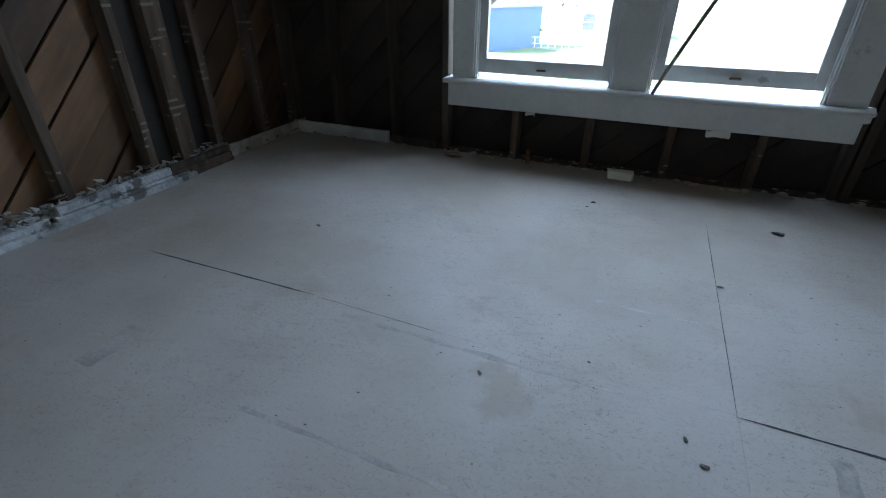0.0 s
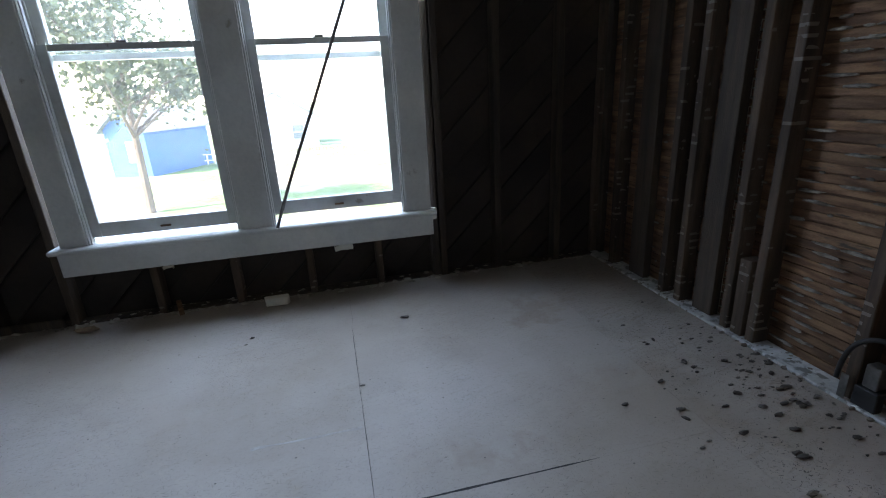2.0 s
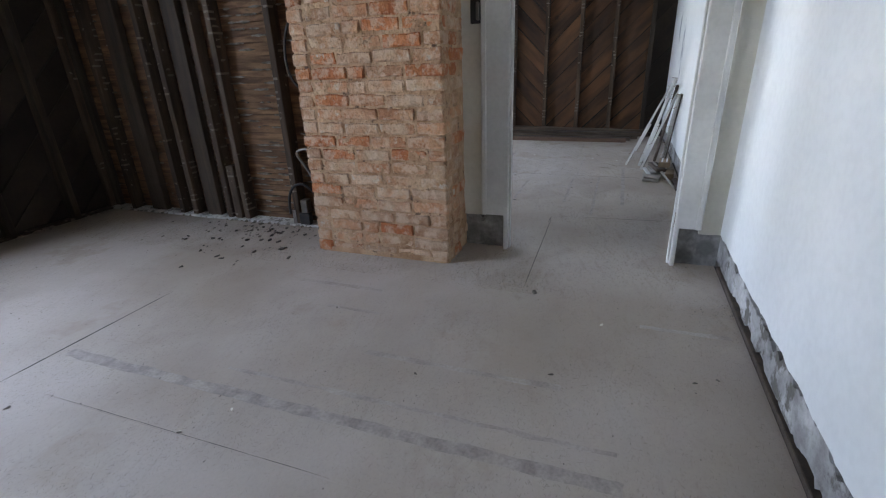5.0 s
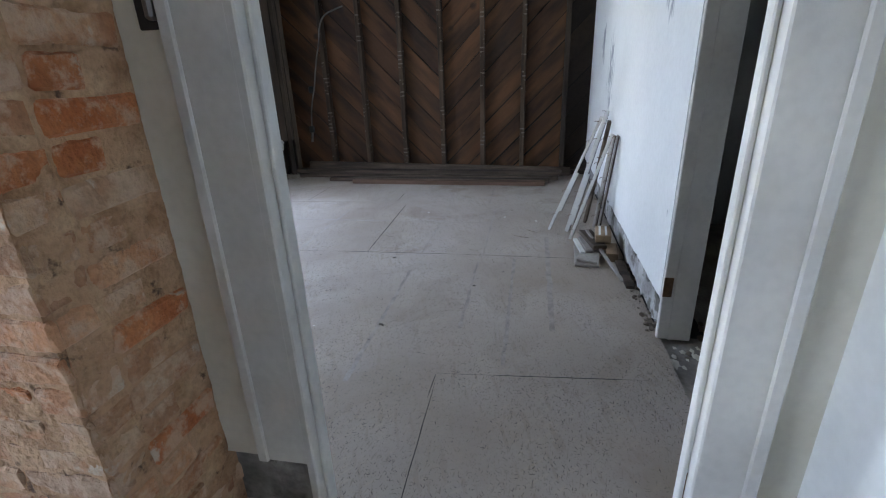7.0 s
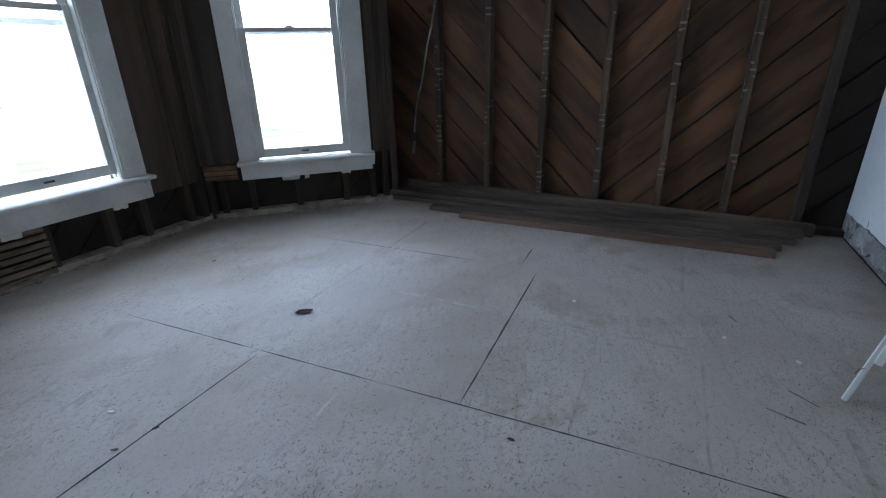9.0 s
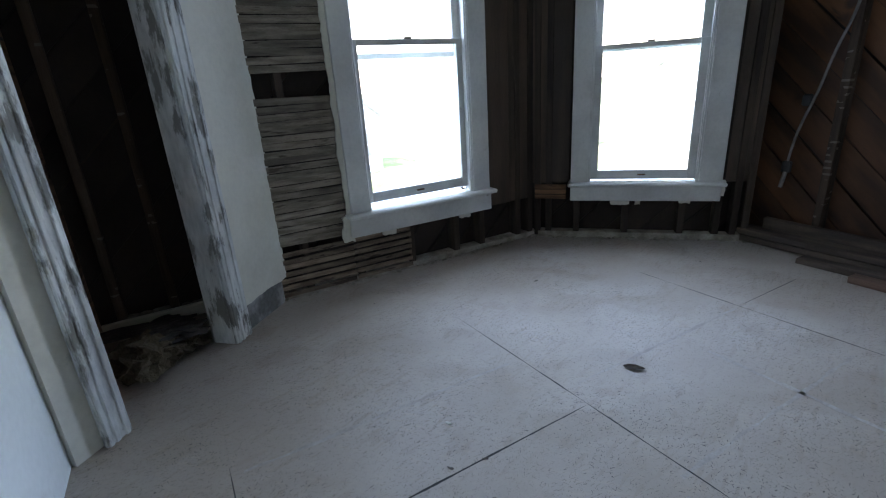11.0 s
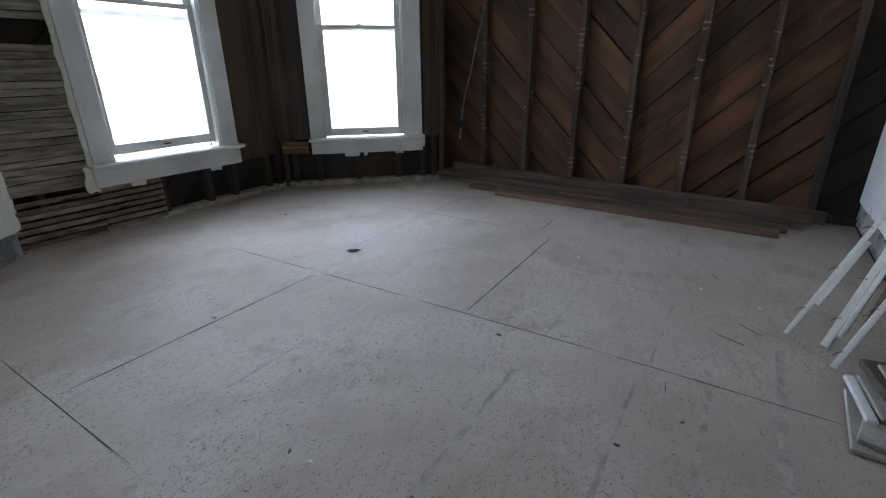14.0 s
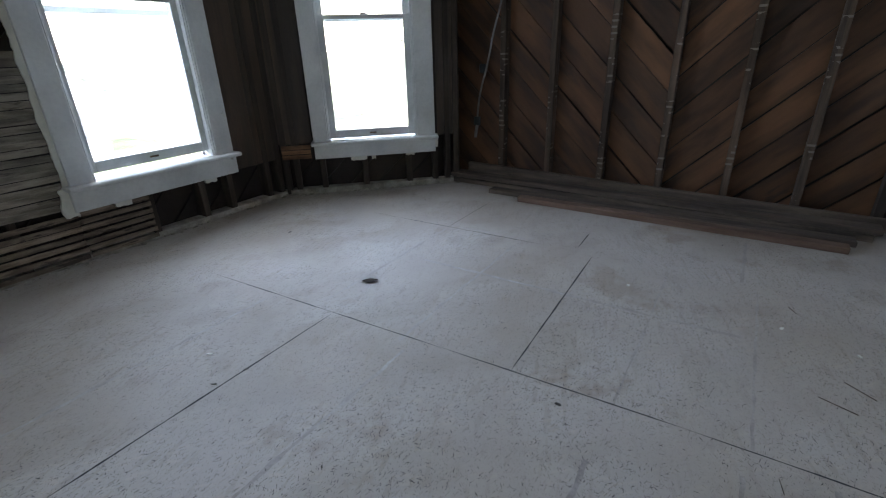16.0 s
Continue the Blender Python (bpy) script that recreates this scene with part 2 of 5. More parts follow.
M_WHITE = mat("old_white_paint", (0.56, 0.55, 0.515), (0.69, 0.68, 0.64), 0.5, 2.5, 45.0, 0.25, stain=(0.36, 0.33, 0.28), stain_scale=6.0, stain_at=0.665, speck=0.14)
M_SASH = mat("sash_paint", (0.52, 0.52, 0.49), (0.68, 0.68, 0.65), 0.5, 4.0, 50.0, 0.3, stain=(0.33, 0.29, 0.24), stain_scale=7.0, stain_at=0.66, speck=0.10)
M_PEEL = mat("peeling_white_paint", (0.44, 0.44, 0.42), (0.70, 0.70, 0.67), 0.6, 6.0, 45.0, 0.6, (1, 1, 0.3), stain=(0.20, 0.19, 0.17), stain_scale=11.0, stain_at=0.515)
M_PLASTER = mat("pale_plaster", (0.70, 0.725, 0.71), (0.79, 0.81, 0.795), 0.55, 1.3, 35.0, 0.18, stain=(0.58, 0.575, 0.54), stain_scale=1.2, stain_at=0.66, speck=0.10)


def add_smudge(m, spots, color):
    """Soot marks running down the plaster at a few spots: each x, z, half width, half height."""
    n, l = m.node_tree.nodes, m.node_tree.links
    bsdf = n["Principled BSDF"]
    out = bsdf.inputs["Base Color"].links[0].from_socket
    geo = n.new("ShaderNodeNewGeometry")
    mp = n.new("ShaderNodeMapping"); mp.inputs["Scale"].default_value = (26, 1, 7)
    l.new(geo.outputs["Position"], mp.inputs["Vector"])
    nz = n.new("ShaderNodeTexNoise"); nz.inputs["Scale"].default_value = 1.0; nz.inputs["Detail"].default_value = 3.0
    l.new(mp.outputs[0], nz.inputs["Vector"])
    for x, z, hx, hz in spots:
        ms = n.new("ShaderNodeMapping"); ms.vector_type = "POINT"
        ms.inputs["Location"].default_value = (-x / hx, 0, -z / hz)
        ms.inputs["Scale"].default_value = (1 / hx, 0, 1 / hz)
        l.new(geo.outputs["Position"], ms.inputs["Vector"])
        ln = n.new("ShaderNodeVectorMath"); ln.operation = "LENGTH"
        l.new(ms.outputs[0], ln.inputs[0])
        fall = n.new("ShaderNodeMapRange"); fall.inputs["From Min"].default_value, fall.inputs["From Max"].default_value = 0.2, 1.0
        fall.inputs["To Min"].default_value, fall.inputs["To Max"].default_value = 0.14, -0.2
        l.new(ln.outputs["Value"], fall.inputs["Value"])
        ad = n.new("ShaderNodeMath"); ad.operation = "ADD"
        l.new(nz.outputs["Fac"], ad.inputs[0]); l.new(fall.outputs["Result"], ad.inputs[1])
        r = n.new("ShaderNodeValToRGB"); r.color_ramp.elements[0].position, r.color_ramp.elements[1].position = 0.52, 0.66
        r.color_ramp.elements[1].color = (0.8, 0.8, 0.8, 1)
        l.new(ad.outputs[0], r.inputs["Fac"])
        mx = n.new("ShaderNodeMix"); mx.data_type = "RGBA"; mx.inputs["B"].default_value = (*color, 1)
        l.new(r.outputs["Color"], mx.inputs["Factor"]); l.new(out, mx.inputs["A"])
        out = mx.outputs["Result"]
    l.new(out, bsdf.inputs["Base Color"])
    return m


M_PLASTER_S = add_smudge(mat("smoky_plaster", (0.70, 0.725, 0.71), (0.79, 0.81, 0.795), 0.55, 1.3, 35.0, 0.18, stain=(0.60, 0.60, 0.57), stain_scale=1.2, stain_at=0.66, speck=0.10), SPOTS, (0.14, 0.17, 0.20))
M_CREAM = mat("cream_plaster", (0.62, 0.585, 0.49), (0.72, 0.69, 0.60), 0.7, 2.5, 40.0, 0.25, stain=(0.45, 0.43, 0.38), stain_scale=4.0, stain_at=0.66, speck=0.10)
M_ROUGHPL = mat("broken_plaster", (0.17, 0.165, 0.155), (0.42, 0.41, 0.39), 0.9, 7.0, 45.0, 0.9, stain=(0.07, 0.06, 0.05), stain_scale=6.0, stain_at=0.58, bump_dist=0.012)
M_OLDBASE = mat("patchy_old_plaster", (0.24, 0.232, 0.22), (0.47, 0.465, 0.445), 0.85, 6.0, 45.0, 0.8, stain=(0.12, 0.11, 0.095), stain_scale=7.0, stain_at=0.53, bump_dist=0.01)
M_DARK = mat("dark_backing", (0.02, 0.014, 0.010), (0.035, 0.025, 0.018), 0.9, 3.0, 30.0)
# The dark patches in the mortar colour stand in for shadowed cracks
M_MORTAR = mat("lime_mortar", (0.38, 0.205, 0.112), (0.58, 0.375, 0.235), 0.95, 9.0, 90.0, 0.9, bump_dist=0.008, stain=(0.13, 0.075, 0.047), stain_scale=15.0, stain_at=0.585)
M_BRICKS = []
for k, (c1, c2) in enumerate((((0.46, 0.132, 0.046), (0.57, 0.215, 0.09)), ((0.45, 0.195, 0.098), (0.57, 0.31, 0.18)), ((0.50, 0.25, 0.135), (0.61, 0.42, 0.285)), ((0.43, 0.215, 0.12), (0.55, 0.37, 0.25)))):
    M_BRICKS.append(mat("worn_brick", c1, c2, 0.92, 9.0, 70.0, 0.9, piece=0.14, stain=(0.55, 0.45, 0.35), stain_scale=11.0, stain_at=0.60, bump_dist=0.011))


def add_smear(m, color, amount=0.8, scale=7.0):
    """Lime and dust smeared across bricks and joints alike."""
    n, l = m.node_tree.nodes, m.node_tree.links
    bsdf = n["Principled BSDF"]
    old = bsdf.inputs["Base Color"].links[0].from_socket
    geo = n.new("ShaderNodeNewGeometry")
    nz = n.new("ShaderNodeTexNoise"); nz.inputs["Scale"].default_value = scale; nz.inputs["Detail"].default_value = 9.0; nz.inputs["Roughness"].default_value = 0.7
    l.new(geo.outputs["Position"], nz.inputs["Vector"])
    r = n.new("ShaderNodeValToRGB"); r.color_ramp.elements[0].position, r.color_ramp.elements[1].position = 0.47, 0.58
    r.color_ramp.elements[1].color = (amount, amount, amount, 1)
    l.new(nz.outputs["Fac"], r.inputs["Fac"])
    mx = n.new("ShaderNodeMix"); mx.data_type = "RGBA"; mx.inputs["B"].default_value = (*color, 1)
    l.new(r.outputs["Color"], mx.inputs["Factor"]); l.new(old, mx.inputs["A"])
    l.new(mx.outputs["Result"], bsdf.inputs["Base Color"])


for m in M_BRICKS:
    add_smear(m, (0.60, 0.42, 0.30), 0.72, 13.0)
add_smear(M_MORTAR, (0.56, 0.335, 0.205), 0.6)
M_PLANK = mat("rough_dark_plank", (0.055, 0.037, 0.027), (0.13, 0.092, 0.066), 0.85, 3.0, 50.0, 0.5, (5, 0.6, 5), piece=0.3)
M_REDPLANK = mat("reddish_plank", (0.12, 0.065, 0.042), (0.19, 0.11, 0.075), 0.85, 3.0, 50.0, 0.5, (5, 0.6, 5), piece=0.2)
M_CUTWOOD = mat("cut_wood", (0.19, 0.12, 0.07), (0.30, 0.20, 0.125), 0.8, 6.0, 60.0, 0.4, piece=0.25)
M_GREYWOOD = mat("weathered_board", (0.24, 0.21, 0.185), (0.38, 0.35, 0.31), 0.85, 5.0, 60.0, 0.4, piece=0.2)
M_CHIP = mat("dark_debris", (0.06, 0.05, 0.042), (0.18, 0.155, 0.13), 0.95, 20.0, 90.0, 0.6)
M_LEAF = mat("dry_leaf", (0.05, 0.032, 0.02), (0.10, 0.065, 0.04), 0.8, 20.0, 90.0)
M_BLACK = mat("black_rubber", (0.012, 0.012, 0.012), (0.03, 0.03, 0.03), 0.5, 9.0, 60.0, 0.2)
M_GREYCABLE = mat("grey_cable", (0.16, 0.15, 0.14), (0.26, 0.25, 0.235), 0.6, 9.0, 60.0, 0.2)
M_METAL = mat("dull_metal", (0.20, 0.19, 0.18), (0.34, 0.33, 0.31), 0.45, 9.0, 60.0, 0.2, metal=0.9)
M_GRATE = mat("dusty_iron", (0.20, 0.165, 0.135), (0.34, 0.295, 0.25), 0.75, 14.0, 90.0, 0.3)
M_RUST = mat("rusty_metal", (0.10, 0.05, 0.025), (0.20, 0.11, 0.05), 0.7, 12.0, 80.0, 0.4, metal=0.4)
M_WOOL = mat("old_insulation", (0.075, 0.058, 0.034), (0.17, 0.135, 0.085), 0.98, 8.0, 60.0, 1.0, bump_dist=0.02)
M_PAPER = mat("tar_paper", (0.035, 0.03, 0.028), (0.075, 0.065, 0.058), 0.7, 8.0, 60.0, 0.5)
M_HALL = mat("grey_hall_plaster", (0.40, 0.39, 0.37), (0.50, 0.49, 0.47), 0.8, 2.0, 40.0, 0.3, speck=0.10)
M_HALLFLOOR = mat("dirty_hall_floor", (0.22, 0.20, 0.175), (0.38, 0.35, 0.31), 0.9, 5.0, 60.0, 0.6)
M_BUCKET = mat("translucent_bucket", (0.40, 0.41, 0.41), (0.52, 0.53, 0.53), 0.35, 3.0, 40.0, 0.05)
M_BLUE = mat("blue_label", (0.05, 0.13, 0.40), (0.08, 0.2, 0.5), 0.5, 3.0, 40.0, 0.05)
# Assumed dark tone for the unseen ceiling, chosen to lessen bounced light
M_CEIL = mat("dark_unseen_ceiling", (0.13, 0.10, 0.075), (0.21, 0.165, 0.125), 0.9, 2.0, 40.0, 0.3, speck=0.10)
M_GRASS = mat("lawn", (0.07, 0.12, 0.03), (0.14, 0.20, 0.06), 0.95, 0.35, 8.0, 0.5, stain=(0.30, 0.27, 0.16), stain_scale=0.12, stain_at=0.5)
M_ASPHALT = mat("pale_road", (0.20, 0.195, 0.185), (0.28, 0.27, 0.26), 0.9, 0.6, 8.0, 0.2)
M_BLUEHOUSE = mat("blue_siding", (0.03, 0.10, 0.34), (0.04, 0.13, 0.40), 0.6, 2.0, 20.0, 0.1)
M_WHITEHOUSE = mat("white_siding", (0.72, 0.73, 0.74), (0.80, 0.80, 0.80), 0.6, 2.0, 20.0, 0.1)
M_ROOF = mat("grey_shingles", (0.26, 0.26, 0.265), (0.36, 0.36, 0.365), 0.9, 3.0, 20.0, 0.4)
M_WINDARK = mat("far_window_glass", (0.16, 0.17, 0.18), (0.22, 0.23, 0.24), 0.2, 2.0, 20.0, 0.0)
M_BARK = mat("bark", (0.10, 0.075, 0.055), (0.18, 0.14, 0.11), 0.95, 6.0, 40.0, 0.8, (4, 4, 1))
M_LEAVES = mat("green_leaves", (0.06, 0.075, 0.035), (0.13, 0.14, 0.065), 0.7, 3.0, 20.0, 0.1)

M_GLASS = bpy.data.materials.new("window_glass")
M_GLASS.use_nodes = True
_n, _l = M_GLASS.node_tree.nodes, M_GLASS.node_tree.links
_t, _g, _f, _m = _n.new("ShaderNodeBsdfTransparent"), _n.new("ShaderNodeBsdfGlossy"), _n.new("ShaderNodeFresnel"), _n.new("ShaderNodeMixShader")
_t.inputs["Color"].default_value = (0.96, 0.98, 0.97, 1)
_g.inputs["Roughness"].default_value = 0.03
_f.inputs["IOR"].default_value = 1.45
_l.new(_f.outputs[0], _m.inputs[0]); _l.new(_t.outputs[0], _m.inputs[1]); _l.new(_g.outputs[0], _m.inputs[2])
_d, _dm, _dn, _dr = _n.new("ShaderNodeBsdfTranslucent"), _n.new("ShaderNodeMixShader"), _n.new("ShaderNodeTexNoise"), _n.new("ShaderNodeMapRange")
_d.inputs["Color"].default_value = (0.85, 0.84, 0.80, 1)
_dn.inputs["Scale"].default_value, _dn.inputs["Detail"].default_value = 4.0, 6.0
_dr.inputs["To Min"].default_value, _dr.inputs["To Max"].default_value = 0.0, 0.03
_l.new(_dn.outputs["Fac"], _dr.inputs["Value"]); _l.new(_dr.outputs["Result"], _dm.inputs[0])
_l.new(_m.outputs[0], _dm.inputs[1]); _l.new(_d.outputs[0], _dm.inputs[2])
_l.new(_dm.outputs[0], _n["Material Output"].inputs["Surface"])

# ---- building helpers ----
RNG = random.Random(7)


def link(name, bm, material, parent=None, label=""):
    me = bpy.data.meshes.new(name)
    bm.to_mesh(me)
    bm.free()
    me.materials.append(material)
    ob = new(name, me)
    if parent is not None:
        ob.parent = parent
    if label:
        ob["label"] = label
    return ob


part = link


def empty(name, x=0, y=0, z=0, label="", category="", kind="", group=""):
    ob = new(name)
    ob.empty_display_size = 0.1
    return tagged(ob, label, category, group, kind)


def box(bm, a, b, m=None, bevel=0.0, jitter=0.0):
    """A box between two corners, in the frame m, with softened edges and slightly uneven corners."""
    r = bmesh.ops.create_cube(bm, size=1.0)
    vs = r["verts"]
    c = [(a[i] + b[i]) / 2 for i in range(3)]
    s = [abs(b[i] - a[i]) for i in range(3)]
    for v in vs:
        v.co = Vector((c[0] + v.co.x * s[0], c[1] + v.co.y * s[1], c[2] + v.co.z * s[2]))
        if jitter:
            v.co += Vector((RNG.uniform(-jitter, jitter), RNG.uniform(-jitter, jitter), RNG.uniform(-jitter, jitter)))
    if bevel:
        es = list({e for v in vs for e in v.link_edges})
        r2 = bmesh.ops.bevel(bm, geom=es, offset=bevel, segments=1, affect="EDGES")
        vs = list({v for f in r2["faces"] for v in f.verts} | {v for v in vs if v.is_valid})
    if m is not None:
        for v in vs:
            v.co = m @ v.co
    return vs


def block(name, a, b, material, parent=None, m=None, bevel=0.003, jitter=0.0, label=""):
    bm = bmesh.new()
    box(bm, a, b, m, bevel, jitter)
    return link(name, bm, material, parent, label)


def frame_of(ox, oy, ux, uy):
    """A wall's own frame: x along the wall, y away from the room, z up."""
    d = math.hypot(ux, uy)
    ux, uy = ux / d, uy / d
    return Matrix(((ux, -uy, 0, ox), (uy, ux, 0, oy), (0, 0, 1, 0), (0, 0, 0, 1)))


def clip(poly, nx, ny, c):
    out = []
    for i, p in enumerate(poly):
        q = poly[(i + 1) % len(poly)]
        dp, dq = nx * p[0] + ny * p[1] - c, nx * q[0] + ny * q[1] - c
        if dp <= 0:
            out.append(p)
        if dp * dq < 0:
            k = dp / (dp - dq)
            out.append((p[0] + k * (q[0] - p[0]), p[1] + k * (q[1] - p[1])))
    return out


def prism(bm, poly, y0, y1, m):
    lo = [bm.verts.new(m @ Vector((u, y0, v))) for u, v in poly]
    hi = [bm.verts.new(m @ Vector((u, y1, v))) for u, v in poly]
    n = len(poly)
    bm.faces.new(lo)
    bm.faces.new(hi[::-1])
    for i in range(n):
        bm.faces.new((lo[i], hi[i], hi[(i + 1) % n], lo[(i + 1) % n]))
    bmesh.ops.recalc_face_normals(bm, faces=bm.faces[:])


def sheathing(parent, m, rects, slope, depth, material, width=0.195, thick=0.022, gap=0.015, shift=0.0):
    """Diagonal boards nailed to the outside of the studs, cut to the given parts of the wall."""
    nx, ny = (0.7071, 0.7071 * -slope)
    for u0, u1, v0, v1 in rects:
        cs = [nx * u + ny * v for u in (u0, u1) for v in (v0, v1)]
        k = math.floor((min(cs) - shift) / width)
        while k * width + shift < max(cs):
            lo = k * width + shift
            g = gap * RNG.uniform(0.2, 1.4)
            p = clip([(u0, v0), (u1, v0), (u1, v1), (u0, v1)], nx, ny, lo + width - g)
            p = clip(p, -nx, -ny, -lo) if len(p) > 2 else []
            k += 1
            if len(p) < 3:
                continue
            bm = bmesh.new()
            d = depth + RNG.uniform(-0.005, 0.005)
            prism(bm, p, d, d + thick, m)
            link("board", bm, material, parent)


def studs(parent, m, us, z0, z1, material, w=0.048, d0=0.0, d1=0.098):
    for u in us:
        lean = RNG.uniform(-0.006, 0.006)
        bm = bmesh.new()
        vs = box(bm, (u - w / 2, d0, z0), (u + w / 2, d1, z1), None, 0.004)
        for v in vs:
            v.co.x += lean * (v.co.z / 2.5) + RNG.uniform(-0.001, 0.001)
            v.co = m @ v.co
        link("stud", bm, material, parent)


def laths(parent, m, u0, u1, z0, z1, d, material, pitch=0.044, h=0.036, t=0.008, wob=0.003, skip=0.0):
    z = z0
    while z + h < z1:
        if RNG.random() >= skip:
            a, b, c, e = (RNG.uniform(-wob, wob) for _ in range(4))
            bm = bmesh.new()
            vs = box(bm, (u0 + RNG.uniform(-0.004, 0.004), d, z), (u1 + RNG.uniform(-0.004, 0.004), d + t, z + h), None, 0.0)
            for v in vs:
                k = (v.co.x - u0) / (u1 - u0)
                v.co.z += a * (1 - k) + b * k
                v.co.y += (c * (1 - k) + e * k) * 0.8
                v.co = m @ v.co
            link("lath", bm, material, parent)
        z += pitch


def lump(bm, cx, cy, cz, sx, sy, sz, seed, sub=1, rough=0.35):
    r = bmesh.ops.create_icosphere(bm, subdivisions=sub, radius=1.0)
    turn = RNG.uniform(0, 6.28)
    for v in r["verts"]:
        k = 1 + rough * noise.noise(v.co * 1.7 + Vector((seed * 3.1, seed * 1.7, 0)))
        p = v.co * k
        v.co = Vector((cx + sx * (p.x * math.cos(turn) - p.y * math.sin(turn)), cy + sy * (p.x * math.sin(turn) + p.y * math.cos(turn)), cz + sz * p.z))


def rubble(name, m, u0, u1, d0, d1, n, size, material, label, category, parent=None, zbase=0.0, flat=0.5):
    bm = bmesh.new()
    for i in range(n):
        u, d = RNG.uniform(u0, u1), RNG.uniform(d0, d1)
        s = size * RNG.uniform(0.4, 1.3)
        p = m @ Vector((u, d, 0))
        lump(bm, p.x, p.y, zbase + s * flat * 0.6, s * RNG.uniform(0.6, 1.6), s * RNG.uniform(0.5, 1.1), s * flat, i)
    ob = link(name, bm, material, parent)
    if parent is None:
        tagged(ob, label, category, kind="stuff")
    return ob


def ragged(name, m, u0, u1, z0, z1, d0, d1, material, parent=None, amp=0.02, step=0.02, edges="b", seed=0.0, label=""):
    """A plaster sheet whose edges (b bottom, t top, l left, r right) are broken off unevenly."""
    def w(s, k):
        return amp * (noise.noise(Vector((s * 9 + seed, k * 5.3, 0.0))) + 0.5 * noise.noise(Vector((s * 31 + seed, k * 2.1, 4.0))))
    nu, nz = max(2, int((u1 - u0) / step)), max(2, int((z1 - z0) / step))
    p = [(u0 + (u1 - u0) * i / nu, z0 + (w(i * (u1 - u0) / nu, 1) if "b" in edges else 0)) for i in range(nu)]
    p += [(u1 + (w(i * (z1 - z0) / nz, 2) if "r" in edges else 0), z0 + (z1 - z0) * i / nz) for i in range(nz)]
    p += [(u1 - (u1 - u0) * i / nu, z1 + (w(i * (u1 - u0) / nu, 3) if "t" in edges else 0)) for i in range(nu)]
    p += [(u0 + (w(i * (z1 - z0) / nz, 4) if "l" in edges else 0), z1 - (z1 - z0) * i / nz) for i in range(nz)]
    bm = bmesh.new()
    prism(bm, p, d0, d1, m)
    bmesh.ops.triangulate(bm, faces=[f for f in bm.faces if len(f.verts) > 4])
    return link(name, bm, material, parent, label)


def tube(name, pts, radius, material, parent=None, label=""):
    cu = bpy.data.curves.new(name, "CURVE")
    cu.dimensions = "3D"
    cu.bevel_depth, cu.bevel_resolution, cu.resolution_u = radius, 2, 8
    sp = cu.splines.new("NURBS")
    sp.points.add(len(pts) - 1)
    for p, q in zip(sp.points, pts):
        p.co = (*q, 1)
    sp.use_endpoint_u, sp.order_u = True, 3
    cu.materials.append(material)
    ob = new(name, cu)
    if parent is not None:
        ob.parent = parent
    if label:
        ob["label"] = label
    return ob


def beam(name, p, q, w, h, material, parent=None, bevel=0.003, roll=0.0, label=""):
    """A straight piece of timber from p to q, w wide and h thick."""
    p, q = Vector(p), Vector(q)
    d = q - p
    turn = d.to_track_quat("Y", "Z").to_matrix().to_4x4()
    m = Matrix.Translation(p) @ turn @ Matrix.Rotation(radians(roll), 4, "Y")
    bm = bmesh.new()
    box(bm, (-w / 2, 0, -h / 2), (w / 2, d.length, h / 2), m, bevel, 0.0008)
    return link(name, bm, material, parent, label)


H_CEIL = 2.95

# ---- windows ----


def sash(parent, name, m, u0, u1, z0, z1, d, stile, top, bottom, thick=0.035):
    bm = bmesh.new()
    box(bm, (u0, d, z0), (u0 + stile, d + thick, z1), m, 0.003)
    box(bm, (u1 - stile, d, z0), (u1, d + thick, z1), m, 0.003)
    box(bm, (u0 + stile, d + 0.001, z0), (u1 - stile, d + thick - 0.001, z0 + bottom), m, 0.003)
    box(bm, (u0 + stile, d + 0.001, z1 - top), (u1 - stile, d + thick - 0.001, z1), m, 0.003)
    s = link(name, bm, M_SASH, parent, "weathered off-white wooden sash")
    bm = bmesh.new()
    box(bm, (u0 + stile - 0.004, d + thick * 0.5, z0 + bottom - 0.004), (u1 - stile + 0.004, d + thick * 0.5 + 0.003, z1 - top + 0.004), m)
    g = link("pane", bm, M_GLASS, s, "dusty clear glass pane")
    g.visible_shadow = False
    return s


